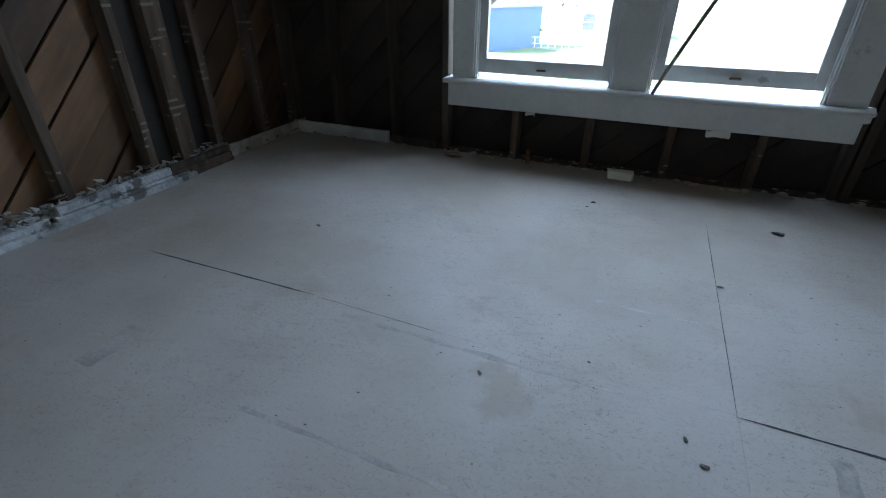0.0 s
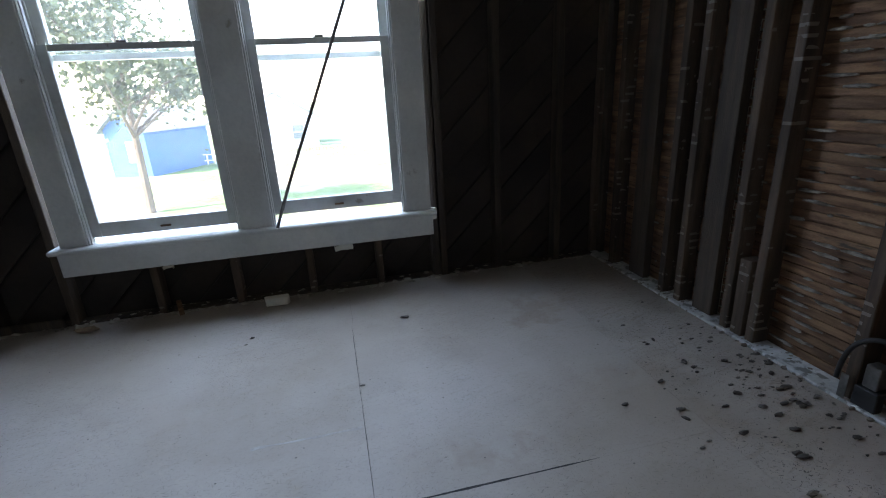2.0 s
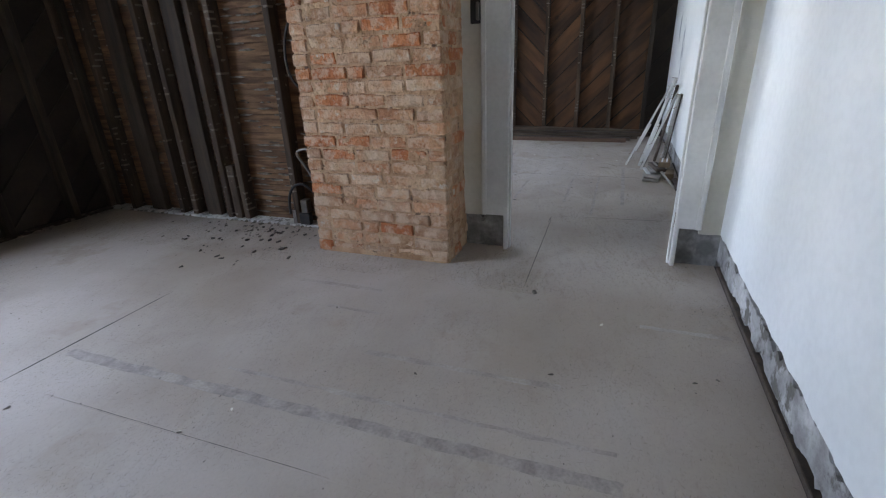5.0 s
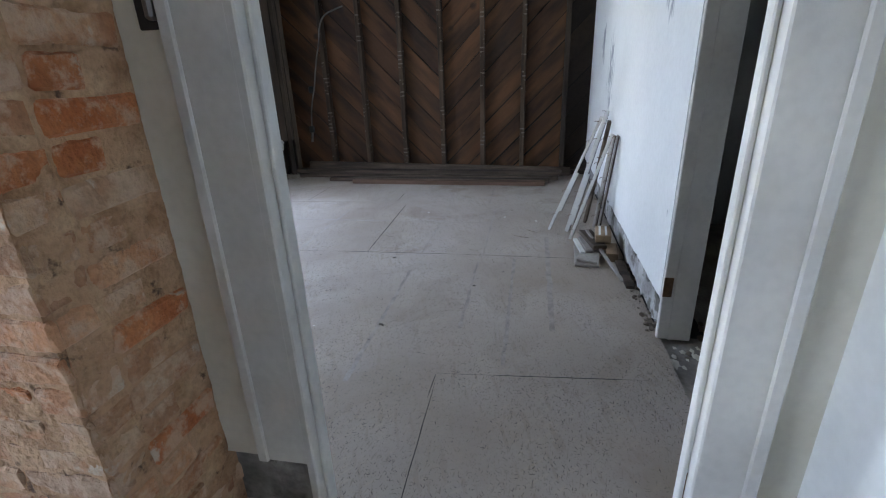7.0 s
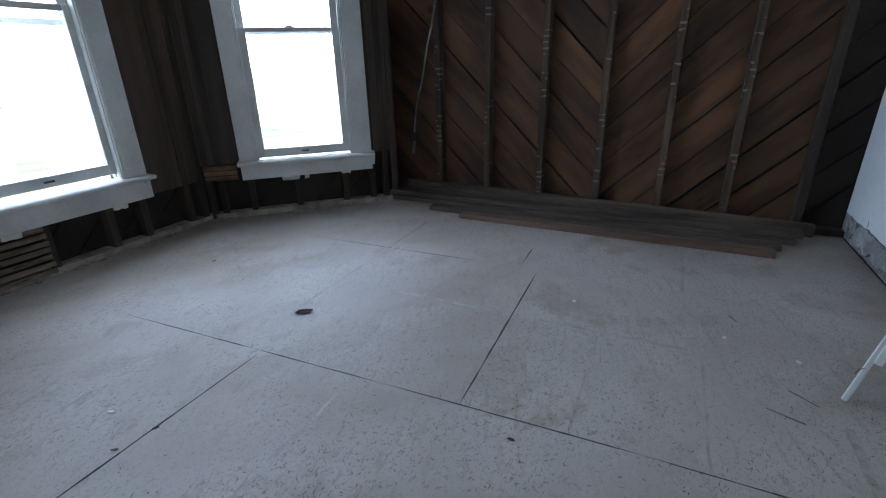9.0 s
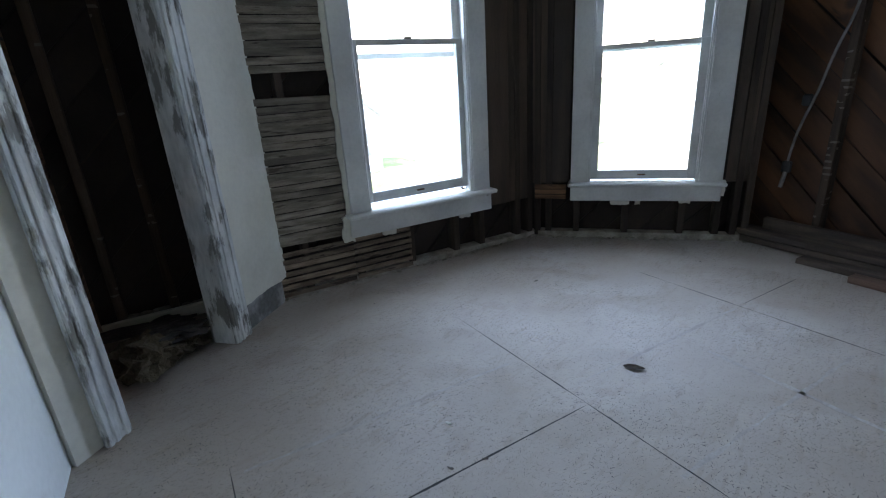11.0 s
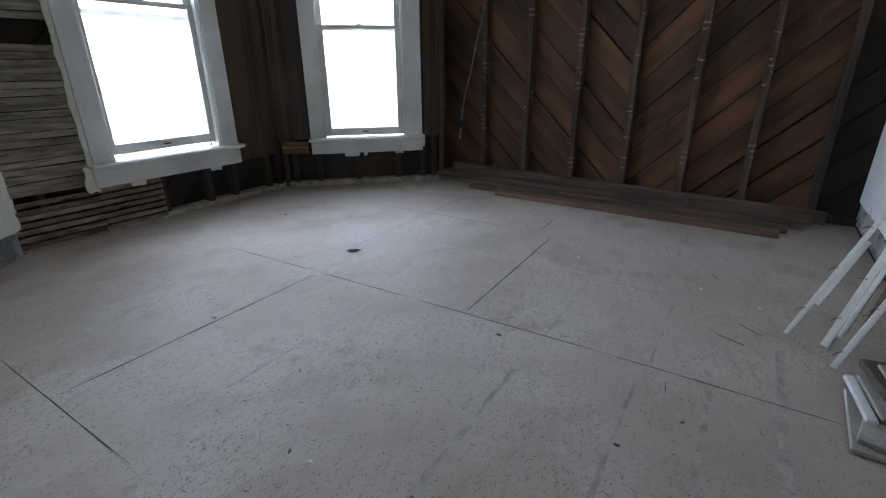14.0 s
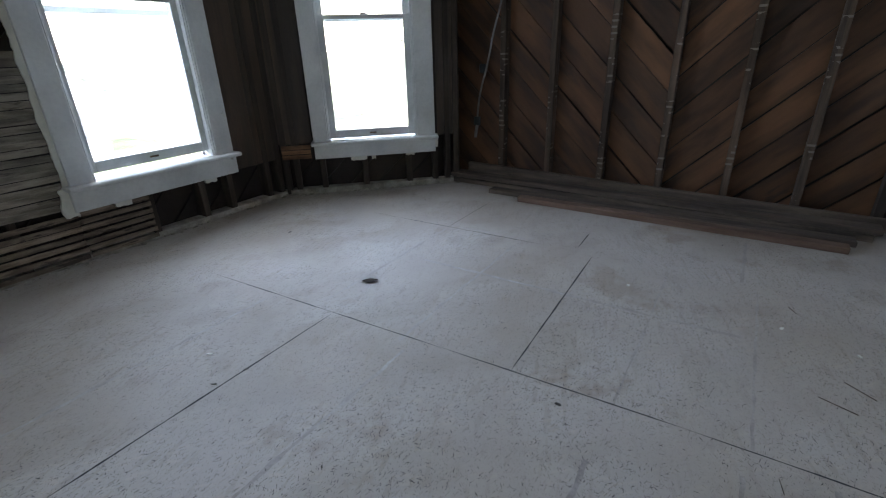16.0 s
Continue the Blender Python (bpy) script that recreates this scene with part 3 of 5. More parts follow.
def window(name, m, bays, out0, out1, stool_z, apron_z, meet_z, head_z, stool0, stool1, face=-0.05, label="", raise_by=(0.03, 0.03), drop=(0.0, 0.0), deep=0.033, stile=0.055, rail=0.075):
    """A sash window in a wall frame m. bays: the clear openings; out0, out1: outer edges of the casing; face: front of the casing."""
    w = empty(name, label=label, category="window", kind="structure")
    top = head_z + 0.14
    block("casing", (out0, face, stool_z), (bays[0][0], face + 0.024, head_z), M_WHITE, w, m)
    block("casing", (bays[-1][1], face, stool_z), (out1, face + 0.024, head_z), M_WHITE, w, m)
    block("head_casing", (out0 - 0.01, face - 0.003, head_z), (out1 + 0.01, face + 0.024, top), M_WHITE, w, m)
    for (a0, a1), (b0, b1) in zip(bays, bays[1:]):
        block("mullion", (a1, face - 0.002, stool_z), (b0, face + 0.024, head_z), M_WHITE, w, m)
        block("mullion_core", (a1 + 0.02, face + 0.026, stool_z), (b0 - 0.02, 0.15, head_z), M_SASH, w, m)
    # stool with a rounded nose, and the apron below it
    bm = bmesh.new()
    box(bm, (stool0, face - 0.065, stool_z - 0.03), (stool1, 0.06, stool_z), m, 0.008)
    link("stool", bm, M_WHITE, w, "white window stool with worn nosing")
    block("apron", (stool0 + 0.02, face - 0.004, apron_z), (stool1 - 0.02, face + 0.02, stool_z - 0.031), M_WHITE, w, m, 0.004)
    for (u0, u1), up, low in zip(bays, raise_by, drop):
        # jamb linings, stops, outer sill
        block("jamb", (u0 - 0.02, face + 0.025, stool_z), (u0, 0.16, head_z), M_SASH, w, m)
        block("jamb", (u1, face + 0.025, stool_z), (u1 + 0.02, 0.16, head_z), M_SASH, w, m)
        block("head_jamb", (u0, face + 0.025, head_z - 0.02), (u1, 0.16, head_z), M_SASH, w, m)
        for side, e in ((1, u0), (-1, u1)):
            a, b = sorted((e, e + side * 0.013))
            block("stop", (a, face + 0.006, stool_z), (b, face + deep - 0.003, head_z - 0.021), M_WHITE, w, m, 0.004)
            a, b = sorted((e + side * 0.0135, e + side * 0.021))
            block("stop_bead", (a, face + 0.016, stool_z), (b, face + deep - 0.004, head_z - 0.021), M_WHITE, w, m, 0.003)
            a, b = sorted((e, e + side * 0.012))
            block("parting_bead", (a, face + deep + 0.039, stool_z), (b, face + deep + 0.051, head_z - 0.021), M_SASH, w, m, 0.002)
        block("sill", (u0 - 0.02, 0.061, stool_z - 0.06), (u1 + 0.02, 0.22, stool_z - 0.012), M_SASH, w, m, 0.004)
        s = sash(w, "lower_sash", m, u0 + 0.004, u1 - 0.004, stool_z + up, meet_z, face + deep, stile, 0.036, rail)
        cu = (u0 + u1) / 2
        block("lock", (cu - 0.028, face + deep + 0.003, meet_z), (cu + 0.028, face + deep + 0.029, meet_z + 0.014), M_METAL, s, m, 0.004)
        block("lift", (cu - 0.03, face + deep - 0.013, stool_z + up + 0.03), (cu + 0.03, face + deep + 0.001, stool_z + up + 0.042), M_RUST, s, m, 0.003)
        sash(w, "upper_sash", m, u0 + 0.004, u1 - 0.004, meet_z - 0.05 - low, head_z - 0.022 - low, face + deep + 0.053, stile - 0.005, 0.05, 0.036)
    return w


W_NORTH = frame_of(-7.2, 3.0, 1, 0)   # u = x + 7.2
W_BAY = frame_of(-0.85, 2.8, 1, 0)    # u = x + 0.85
W_ANGLE = frame_of(1.27, 2.8, 0.696, -0.718)
W_EAST = frame_of(2.62, 1.41, 0, -1)  # u = 1.41 - y
W_WEST = frame_of(-7.08, -1.9, 0, 1)  # u = y + 1.9
W_DIAG = frame_of(-1.836, 1.757, 0.7, 0.715)
W_EAST1 = frame_of(-2.0, 3.1, 0, -1)  # room one's east wall, u = 3.1 - y
W_SOUTH1 = frame_of(-2.05, -1.78, -1, 0)  # u = -2.05 - x
W_SOUTH2 = frame_of(2.62, -1.765, -1, 0)  # u = 2.62 - x
W_DOOR = frame_of(-2.05, -0.33, 0, -1)    # u = -0.33 - y

# ---- shell ----
I4 = Matrix.Identity(4)
shell = empty("wall_outer", label="old timber outer wall around the rooms", category="wall", kind="structure")
# outer cladding behind the frames, with the windows left open; also blocks daylight at board gaps
N_OPEN = (1.54, 3.88, 0.47, 2.68)
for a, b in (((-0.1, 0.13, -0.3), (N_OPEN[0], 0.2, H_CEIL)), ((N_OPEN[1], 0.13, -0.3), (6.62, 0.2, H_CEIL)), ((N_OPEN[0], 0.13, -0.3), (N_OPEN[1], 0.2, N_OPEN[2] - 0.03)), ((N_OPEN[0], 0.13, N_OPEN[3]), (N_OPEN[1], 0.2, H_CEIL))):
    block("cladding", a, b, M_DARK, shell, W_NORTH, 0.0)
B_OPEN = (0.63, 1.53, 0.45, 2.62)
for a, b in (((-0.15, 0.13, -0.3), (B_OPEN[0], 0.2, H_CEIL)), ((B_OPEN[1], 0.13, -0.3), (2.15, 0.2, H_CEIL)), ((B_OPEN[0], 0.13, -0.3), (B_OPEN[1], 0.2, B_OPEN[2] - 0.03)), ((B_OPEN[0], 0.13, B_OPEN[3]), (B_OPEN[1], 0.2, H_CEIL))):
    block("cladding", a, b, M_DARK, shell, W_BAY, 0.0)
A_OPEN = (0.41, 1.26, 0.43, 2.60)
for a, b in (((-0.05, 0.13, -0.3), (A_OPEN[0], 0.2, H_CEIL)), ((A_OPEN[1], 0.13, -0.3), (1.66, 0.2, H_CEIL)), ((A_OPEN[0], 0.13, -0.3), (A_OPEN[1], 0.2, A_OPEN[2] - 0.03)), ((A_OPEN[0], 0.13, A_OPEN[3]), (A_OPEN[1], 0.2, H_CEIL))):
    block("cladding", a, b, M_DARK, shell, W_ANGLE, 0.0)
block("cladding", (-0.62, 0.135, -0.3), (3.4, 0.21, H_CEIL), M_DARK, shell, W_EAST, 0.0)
# slab added to block daylight leaking in at the bay corner
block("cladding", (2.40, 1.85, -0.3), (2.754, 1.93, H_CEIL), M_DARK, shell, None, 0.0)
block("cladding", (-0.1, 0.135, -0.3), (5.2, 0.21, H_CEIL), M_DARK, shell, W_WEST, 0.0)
# unseen slabs added on the south side to stop sun leaking under walls
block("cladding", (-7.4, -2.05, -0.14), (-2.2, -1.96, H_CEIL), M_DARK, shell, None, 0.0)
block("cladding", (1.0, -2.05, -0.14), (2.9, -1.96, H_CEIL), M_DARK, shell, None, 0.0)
# ceiling out of view, coloured dark so less light bounces off it
block("ceiling", (-7.45, -4.2, H_CEIL), (2.95, 3.3, H_CEIL + 0.2), M_CEIL, None, None, 0.0)
tagged(bpy.data.objects["ceiling"], "unseen ceiling above both rooms, toned dark to cut bounced light", "ceiling", kind="structure")

# floor: sheets with dark seams over a dark base
floor = empty("floor", label="dusty grey subfloor of large sheets with open seams", category="floor", kind="structure")
block("floor_base", (-7.4, -2.0, -0.14), (2.9, 3.25, -0.0125), M_SEAM, floor, None, 0.0)
XS = (-7.16, -6.57, -5.27, -3.965, -2.64, -1.335, -0.005, 1.305, 2.68)
YS = {0: (1.05,), 1: (1.05,), 2: (1.04,), 3: (1.03, -0.15), 4: (-0.79, 1.6), 5: (0.94,), 6: (0.005,), 7: (1.07, 0.13)}
for i in range(len(XS) - 1):
    ys = [-1.785, *sorted(YS[i]), 3.12]
    for y0, y1 in zip(ys, ys[1:]):
        g = 0.00025
        block("floor_sheet", (XS[i] + g, y0 + g, -0.012), (XS[i + 1] - g, y1 - g, 0.0), M_FLOOR if i < 4 else M_FLOOR2, floor, None, 0.0)


def open_seam(x0, y0, x1, y1, w):
    """A dark gap between two sheets, its edges chipped and partly filled with dust."""
    p, q = Vector((x0, y0, 0)), Vector((x1, y1, 0))
    n = max(3, int((q - p).length / 0.02))
    d = (q - p).normalized()
    side = Vector((-d.y, d.x, 0))
    bm = bmesh.new()
    rows = []
    for i in range(n + 1):
        k = i / n
        c = p.lerp(q, k) + side * 0.0012 * noise.noise(Vector((x0 * 7 + k * (q - p).length * 9, y0, 0)))
        full = 0.85 + 0.8 * noise.noise(Vector((k * (q - p).length * 6, x0 * 3, y0 * 3)))
        hw = 0.75 * w * max(0.2, min(1.1, full)) * min(1.0, 0.15 + 6 * k, 0.15 + 6 * (1 - k)) * RNG.uniform(0.8, 1.2)
        rows.append((bm.verts.new(c - side * hw + Vector((0, 0, 0.0006))), bm.verts.new(c + side * hw + Vector((0, 0, 0.0006)))))
    for a, b in zip(rows, rows[1:]):
        bm.faces.new((a[0], b[0], b[1], a[1]))
    bmesh.ops.recalc_face_normals(bm, faces=bm.faces[:])
    link("open_seam", bm, M_SEAM, floor)


for seam in ((-6.36, 1.045, -5.44, 1.055, 0.006), (-5.44, 1.05, -4.9, 1.04, 0.002), (-3.97, 1.034, -3.14, 1.029, 0.007), (-3.967, 1.03, -3.972, 2.40, 0.0022), (-3.962, 0.78, -3.958, -0.5, 0.0013), (-2.62, -0.815, -1.37, -0.797, 0.0025), (-1.336, -0.79, -1.50, -0.787, 0.004), (-1.336, -0.79, -1.27, -1.66, 0.003), (-0.050, 1.88, 0.0, 0.30, 0.0045), (0.0, 0.30, 0.022, -0.65, 0.005), (0.022, -0.65, 0.02, -1.49, 0.004), (-1.33, 0.93, -0.035, 0.942, 0.006), (-1.342, 1.42, -1.329, 0.36, 0.0032), (0.014, -0.02, 1.262, 0.012, 0.006), (1.36, 0.131, 1.64, 0.137, 0.006), (1.285, 1.76, 1.306, 0.36, 0.004), (1.307, 1.072, 1.93, 1.068, 0.0035)):
    open_seam(*seam)
for i, (x0, x1, y0, y1) in enumerate(((-3.76, -3.71, -1.32, 0.98), (-3.62, -3.60, -1.3, 0.2), (-4.42, -3.98, 1.452, 1.466), (-5.29, -4.62, 0.497, 0.512), (-5.28, -4.28, 0.985, 1.0), (-5.93, -5.85, 0.44, 0.64), (-3.36, -3.33, -1.1, -0.3), (-2.83, -2.80, -0.10, 0.42), (-2.83, -2.80, -1.74, -1.38), (-3.05, -3.03, -0.2, 0.1), (-1.24, -0.02, -1.078, -1.060), (-0.93, 0.42, -1.305, -1.275), (-1.44, -0.28, -0.425, -0.405), (-0.96, -0.1, -0.843, -0.826), (0.03, 1.2, -0.43, -0.42), (0.03, 1.2, -0.86, -0.85), (1.31, 1.95, -0.79, -0.775), (0.72, 0.74, -0.8, 0.9), (-0.95, -0.1, 0.435, 0.45), (-0.05, 1.2, 0.50, 0.515), (-1.3, -0.1, 1.36, 1.375), (0.05, 1.25, 1.06, 1.072))):
    ragged("streak", Matrix(((1, 0, 0, 0), (0, 0, 1, 0), (0, -1, 0, 0), (0, 0, 0, 1))), x0, x1, y0, y1, -0.0004, 0.001, M_STREAK_D if i in (0, 10, 11, 12, 13) else M_STREAK, floor, 0.009, 0.02, "btlr", i * 4.4)
# ---- wall north, room one ----
wall = empty("wall_north", label="stripped north wall with dark studs and diagonal sheathing", category="wall", kind="structure")
R = [(0.0, 1.55, 0, H_CEIL), (3.87, 5.3, 0, H_CEIL), (5.3, 6.55, 0, H_CEIL), (1.55, 3.87, 0, 0.47), (1.55, 3.87, 2.68, H_CEIL)]
sheathing(wall, W_NORTH, R, 1, 0.1, M_SHEATH_SHADE)
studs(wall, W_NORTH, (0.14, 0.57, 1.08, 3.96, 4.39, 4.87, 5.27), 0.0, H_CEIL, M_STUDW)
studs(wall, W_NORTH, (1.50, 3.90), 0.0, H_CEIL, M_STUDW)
studs(wall, W_NORTH, (2.02, 2.51, 3.0, 3.48), 0.0, 0.44, M_STUD)
block("plate", (0, 0.0, 0.0), (5.2, 0.098, 0.012), M_STUDW, wall, W_NORTH)
# torn patch of lath left near the ceiling in the corner
for i in range(8):
    block("lath", (4.98, -0.012, 2.16 + i * 0.047), (5.29, -0.004, 2.196 + i * 0.047), M_LATHPALE, wall, W_NORTH, 0.001, 0.002)
beam("lath", (-2.2, 2.985, 2.14), (-1.95, 2.985, 1.985), 0.034, 0.008, M_LATHPALE, wall, 0.001, 90)
window("window_1", W_NORTH, ((1.725, 2.605), (2.805, 3.69)), 1.575, 3.87, 0.53, 0.345, 1.665, 2.62, 1.525, 3.90, label="white painted double sash window with worn stool", raise_by=(0.035, 0.062), drop=(0.035, 0.07), deep=0.042, stile=0.068, rail=0.09)
for s, (u0, u1, z0, z1) in enumerate(((3.865, 3.905, 1.85, 2.05), (3.87, 3.895, 2.3, 2.42), (3.87, 3.905, 0.46, 0.54), (3.18, 3.30, 0.305, 0.34), (2.1, 2.16, 0.32, 0.34))):
    ragged("plaster_remnant", W_NORTH, u0, u1, z0, z1, -0.048, -0.022, M_CREAM, wall, 0.016, 0.008, "btlr", 130 + s * 7.0)

# ---- wall west, room one ----
wall = empty("wall_west", label="stripped west wall with studs and brown diagonal boards", category="wall", kind="structure")
sheathing(wall, W_WEST, [(0, 5.05, 0, H_CEIL)], 1, 0.1, M_SHEATH)
studs(wall, W_WEST, (0.3, 0.75, 1.2, 1.7, 2.15, 2.63, 3.09, 3.60, 4.12, 4.59, 4.98), 0.0, H_CEIL, M_STUD, 0.055)
studs(wall, W_WEST, (3.86,), 0.0, H_CEIL, M_STUD, 0.12)
# near-black boards added in two narrow bays to stand in for deep shade
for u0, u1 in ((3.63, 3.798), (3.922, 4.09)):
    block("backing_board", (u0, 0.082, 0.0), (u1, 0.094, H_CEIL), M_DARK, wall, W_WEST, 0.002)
ragged("plaster_remnant", W_WEST, 2.1, 3.75, 0.0, 0.034, -0.158, -0.115, M_OLDBASE, wall, 0.012, 0.02, "t", 3.0, "strip of broken grey plaster along the floor")
for u0, u1, d0, z0, z1, material in ((2.93, 3.72, -0.132, 0.0, 0.052, M_OLDBASE), (3.725, 4.09, -0.134, 0.0, 0.030, M_STUD), (3.60, 4.08, -0.132, 0.034, 0.068, M_STUD), (2.95, 3.60, -0.128, 0.057, 0.098, M_OLDBASE), (3.605, 4.07, -0.126, 0.073, 0.108, M_STUD)):
    block("ground_strip", (u0, d0, z0), (u1, -0.085, z1), material, wall, W_WEST, 0.003, 0.004)
block("ground_strip", (1.4, -0.125, 0.0), (2.9, -0.085, 0.066), M_OLDBASE, wall, W_WEST, 0.004, 0.004)
block("ground_strip", (4.12, -0.075, 0.0), (4.98, -0.055, 0.09), M_DUST, wall, W_WEST, 0.004, 0.004)
block("baseboard", (0.15, -0.03, 0.0), (1.04, -0.006, 0.092), M_LATHPALE, wall, W_NORTH, 0.004, 0.004)
block("baseboard", (1.06, -0.02, 0.0), (1.45, -0.002, 0.06), M_STUDW, wall, W_NORTH, 0.004, 0.004)

# ---- wall between the rooms ----
wall = empty("wall_between", label="partition with bare studs and old lath", category="wall", kind="structure")
studs(wall, W_EAST1, (0.02, 0.33, 0.90, 1.045, 1.415, 1.585, 2.075, 2.36), 0.0, H_CEIL, M_STUD, 0.05)
studs(wall, W_EAST1, (0.60,), 0.0, H_CEIL, M_STUDW, 0.16, 0.03, 0.09)
studs(wall, W_EAST1, (1.22,), 0.0, H_CEIL, M_STUDW, 0.14, 0.03, 0.09)
laths(wall, W_EAST1, 0.0, 2.6, 0.02, H_CEIL, 0.1, M_LATH)
block("lath_backing", (0.0, 0.114, 0.0), (2.75, 0.13, H_CEIL), M_LATH, wall, W_EAST1, 0.0)
block("stud_block", (1.465, 0.0, 0.0), (1.535, 0.09, 0.43), M_STUD, wall, W_EAST1, 0.004)
block("plate", (0.05, -0.03, 0.0), (2.5, 0.098, 0.014), M_PEEL, wall, W_EAST1, 0.004, 0.003)
bm = bmesh.new()
for i in range(260):
    y, z = RNG.uniform(0.6, 3.05), 0.02 + 0.044 * RNG.randrange(64) + 0.040
    s = RNG.uniform(0.008, 0.032)
    lump(bm, -1.912 - RNG.uniform(0, 0.006), y, z, 0.007, s, 0.007, i, 1, 0.5)
for i in range(150):
    y, z = RNG.uniform(1.06, 1.48) if i % 3 else RNG.uniform(0.6, 0.98), 0.02 + 0.044 * RNG.randrange(64) + 0.040
    lump(bm, -1.914 - RNG.uniform(0, 0.008), y, z, 0.009, RNG.uniform(0.02, 0.075), RNG.uniform(0.005, 0.009), i, 2, 0.6)
keys = link("plaster_key", bm, M_KEYS, wall, "grey plaster squeezed through the laths")
keys["kind"] = "stuff"

# solid part with the doorway
D = 0.052
dw = empty("wall_doorway", label="plastered partition wall around the doorway", category="wall", kind="structure")
block("wall_core", (0.0, 0.02, 0.0), (0.255, D - 0.012, H_CEIL), M_ROUGHPL, dw, W_DOOR, 0.0)
block("wall_core", (1.245, 0.02, 0.0), (1.46, D - 0.012, H_CEIL), M_ROUGHPL, dw, W_DOOR, 0.0)
block("wall_core", (0.255, 0.02, 2.12), (1.245, D - 0.012, H_CEIL), M_ROUGHPL, dw, W_DOOR, 0.0)
ragged("plaster", W_DOOR, 0.0, 0.135, 0.215, H_CEIL, -0.008, 0.02, M_CREAM, dw, 0.006, 0.015, "bl", 5.0)
ragged("plaster", W_DOOR, 1.345, 1.455, 0.195, H_CEIL, -0.008, 0.02, M_CREAM, dw, 0.006, 0.015, "b", 6.0)
block("plaster", (0.2, -0.008, 2.1), (1.3, 0.02, H_CEIL), M_CREAM, dw, W_DOOR, 0.0)
door = empty("door_1", label="white painted door frame without a door", category="door frame", kind="structure")
for u0, u1 in ((0.12, 0.262), (1.236, 1.35)):
    # casing of a flat board with a raised back band
    bm = bmesh.new()
    box(bm, (u0, -0.034, 0.225), (u1, -0.010, 2.16), W_DOOR, 0.003)
    e = (u0, u0 + 0.03) if u0 < 0.5 else (u1 - 0.03, u1)
    box(bm, (e[0], -0.044, 0.225), (e[1], -0.033, 2.16), W_DOOR, 0.004)
    link("casing", bm, M_WHITE, door)
block("head_casing", (0.12, -0.036, 2.161), (1.35, -0.010, 2.30), M_WHITE, door, W_DOOR)
for u0, u1, e in ((0.256, 0.281, 0.281), (1.219, 1.244, 1.207)):
    block("jamb", (u0, -0.034, 0.0), (u1, D + 0.012, 2.12), M_WHITE, door, W_DOOR, 0.004)
    block("stop", (min(e, e + 0.012), 0.0, 0.0), (max(e, e + 0.012), 0.03, 2.12), M_WHITE, door, W_DOOR, 0.003)
block("head_jamb", (0.281, -0.034, 2.095), (1.219, D + 0.012, 2.12), M_WHITE, door, W_DOOR)
for u0, u1 in ((0.13, 0.262), (1.236, 1.37)):
    bm = bmesh.new()
    box(bm, (u0, D + 0.002, 0.0), (u1, D + 0.014, 2.16), W_DOOR, 0.003)
    for k in (0.25, 0.5, 0.75):
        c = u0 + (u1 - u0) * k
        box(bm, (c - 0.008, D + 0.013, 0.0), (c + 0.008, D + 0.020, 2.16), W_DOOR, 0.004)
    link("casing", bm, M_WHITE, door)
block("hinge", (1.2165, 0.0, 0.22), (1.2187, 0.032, 0.31), M_RUST, door, W_DOOR, 0.0005)
# room two side of the partition
pw = empty("wall_partition_back", label="white plaster on the far side of the partition", category="wall", kind="structure")
block("plaster", (-2.2, 0.185, 0.0), (-0.02, 0.195, H_CEIL), M_PLASTER, pw, W_DOOR, 0.0)
block("plaster", (-0.02, D - 0.01, 0.0), (0.13, D, H_CEIL), M_PLASTER, pw, W_DOOR, 0.0)
block("plaster", (-0.02, D, 0.0), (-0.008, 0.195, H_CEIL), M_PLASTER, pw, W_DOOR, 0.0)
block("plaster", (0.1, D - 0.01, 2.1), (1.4, D, H_CEIL), M_PLASTER, pw, W_DOOR, 0.0)

# ---- wall south, room one ----
wall = empty("wall_south_1", label="pale blue-white plaster wall with its baseboard torn off", category="wall", kind="structure")
ragged("plaster", W_SOUTH1, 0.0, 5.1, 0.20, H_CEIL, 0.0, 0.03, M_PLASTER, wall, 0.012, 0.02, "b", 8.0)
block("wall_core", (-0.15, 0.03, 0.0), (5.2, 0.13, H_CEIL), M_ROUGHPL, wall, W_SOUTH1, 0.0)
ragged("plaster_remnant", W_SOUTH1, 0.05, 5.0, 0.035, 0.165, 0.016, 0.034, M_OLDBASE, wall, 0.05, 0.015, "tb", 12.0, "patchy grey and white plaster behind the missing baseboard")
block("ground_strip", (0.05, 0.004, 0.0), (5.0, 0.032, 0.03), M_STUDW, wall, W_SOUTH1, 0.003, 0.003)

# ---- wall south, room two, with a doorway to the hall ----
wall = empty("wall_south_2", label="white plaster wall with dark smudges and torn baseboard", category="wall", kind="structure")
ragged("plaster", W_SOUTH2, 0.0, 3.52, 0.19, H_CEIL, 0.0, 0.03, M_PLASTER_S, wall, 0.014, 0.02, "b", 21.0)
block("wall_core", (-0.1, 0.03, 0.0), (3.53, 0.12, H_CEIL), M_ROUGHPL, wall, W_SOUTH2, 0.0)
ragged("plaster_remnant", W_SOUTH2, 0.05, 3.5, 0.04, 0.17, 0.012, 0.034, M_OLDBASE, wall, 0.05, 0.015, "tb", 30.0, "patchy broken plaster behind the missing baseboard")
block("wall_core", (3.52, 0.0, 2.1), (4.55, 0.12, H_CEIL), M_PLASTER, wall, W_SOUTH2, 0.0)
door = empty("door_2", label="white painted hall doorway frame with a rusty hinge", category="door frame", kind="structure")
block("plaster_edge", (3.512, 0.004, 0.0), (3.526, 0.12, 2.12), M_CREAM, door, W_SOUTH2, 0.002, 0.002)
block("jamb", (3.532, -0.001, 0.0), (3.556, 0.142, 2.12), M_WHITE, door, W_SOUTH2, 0.004)
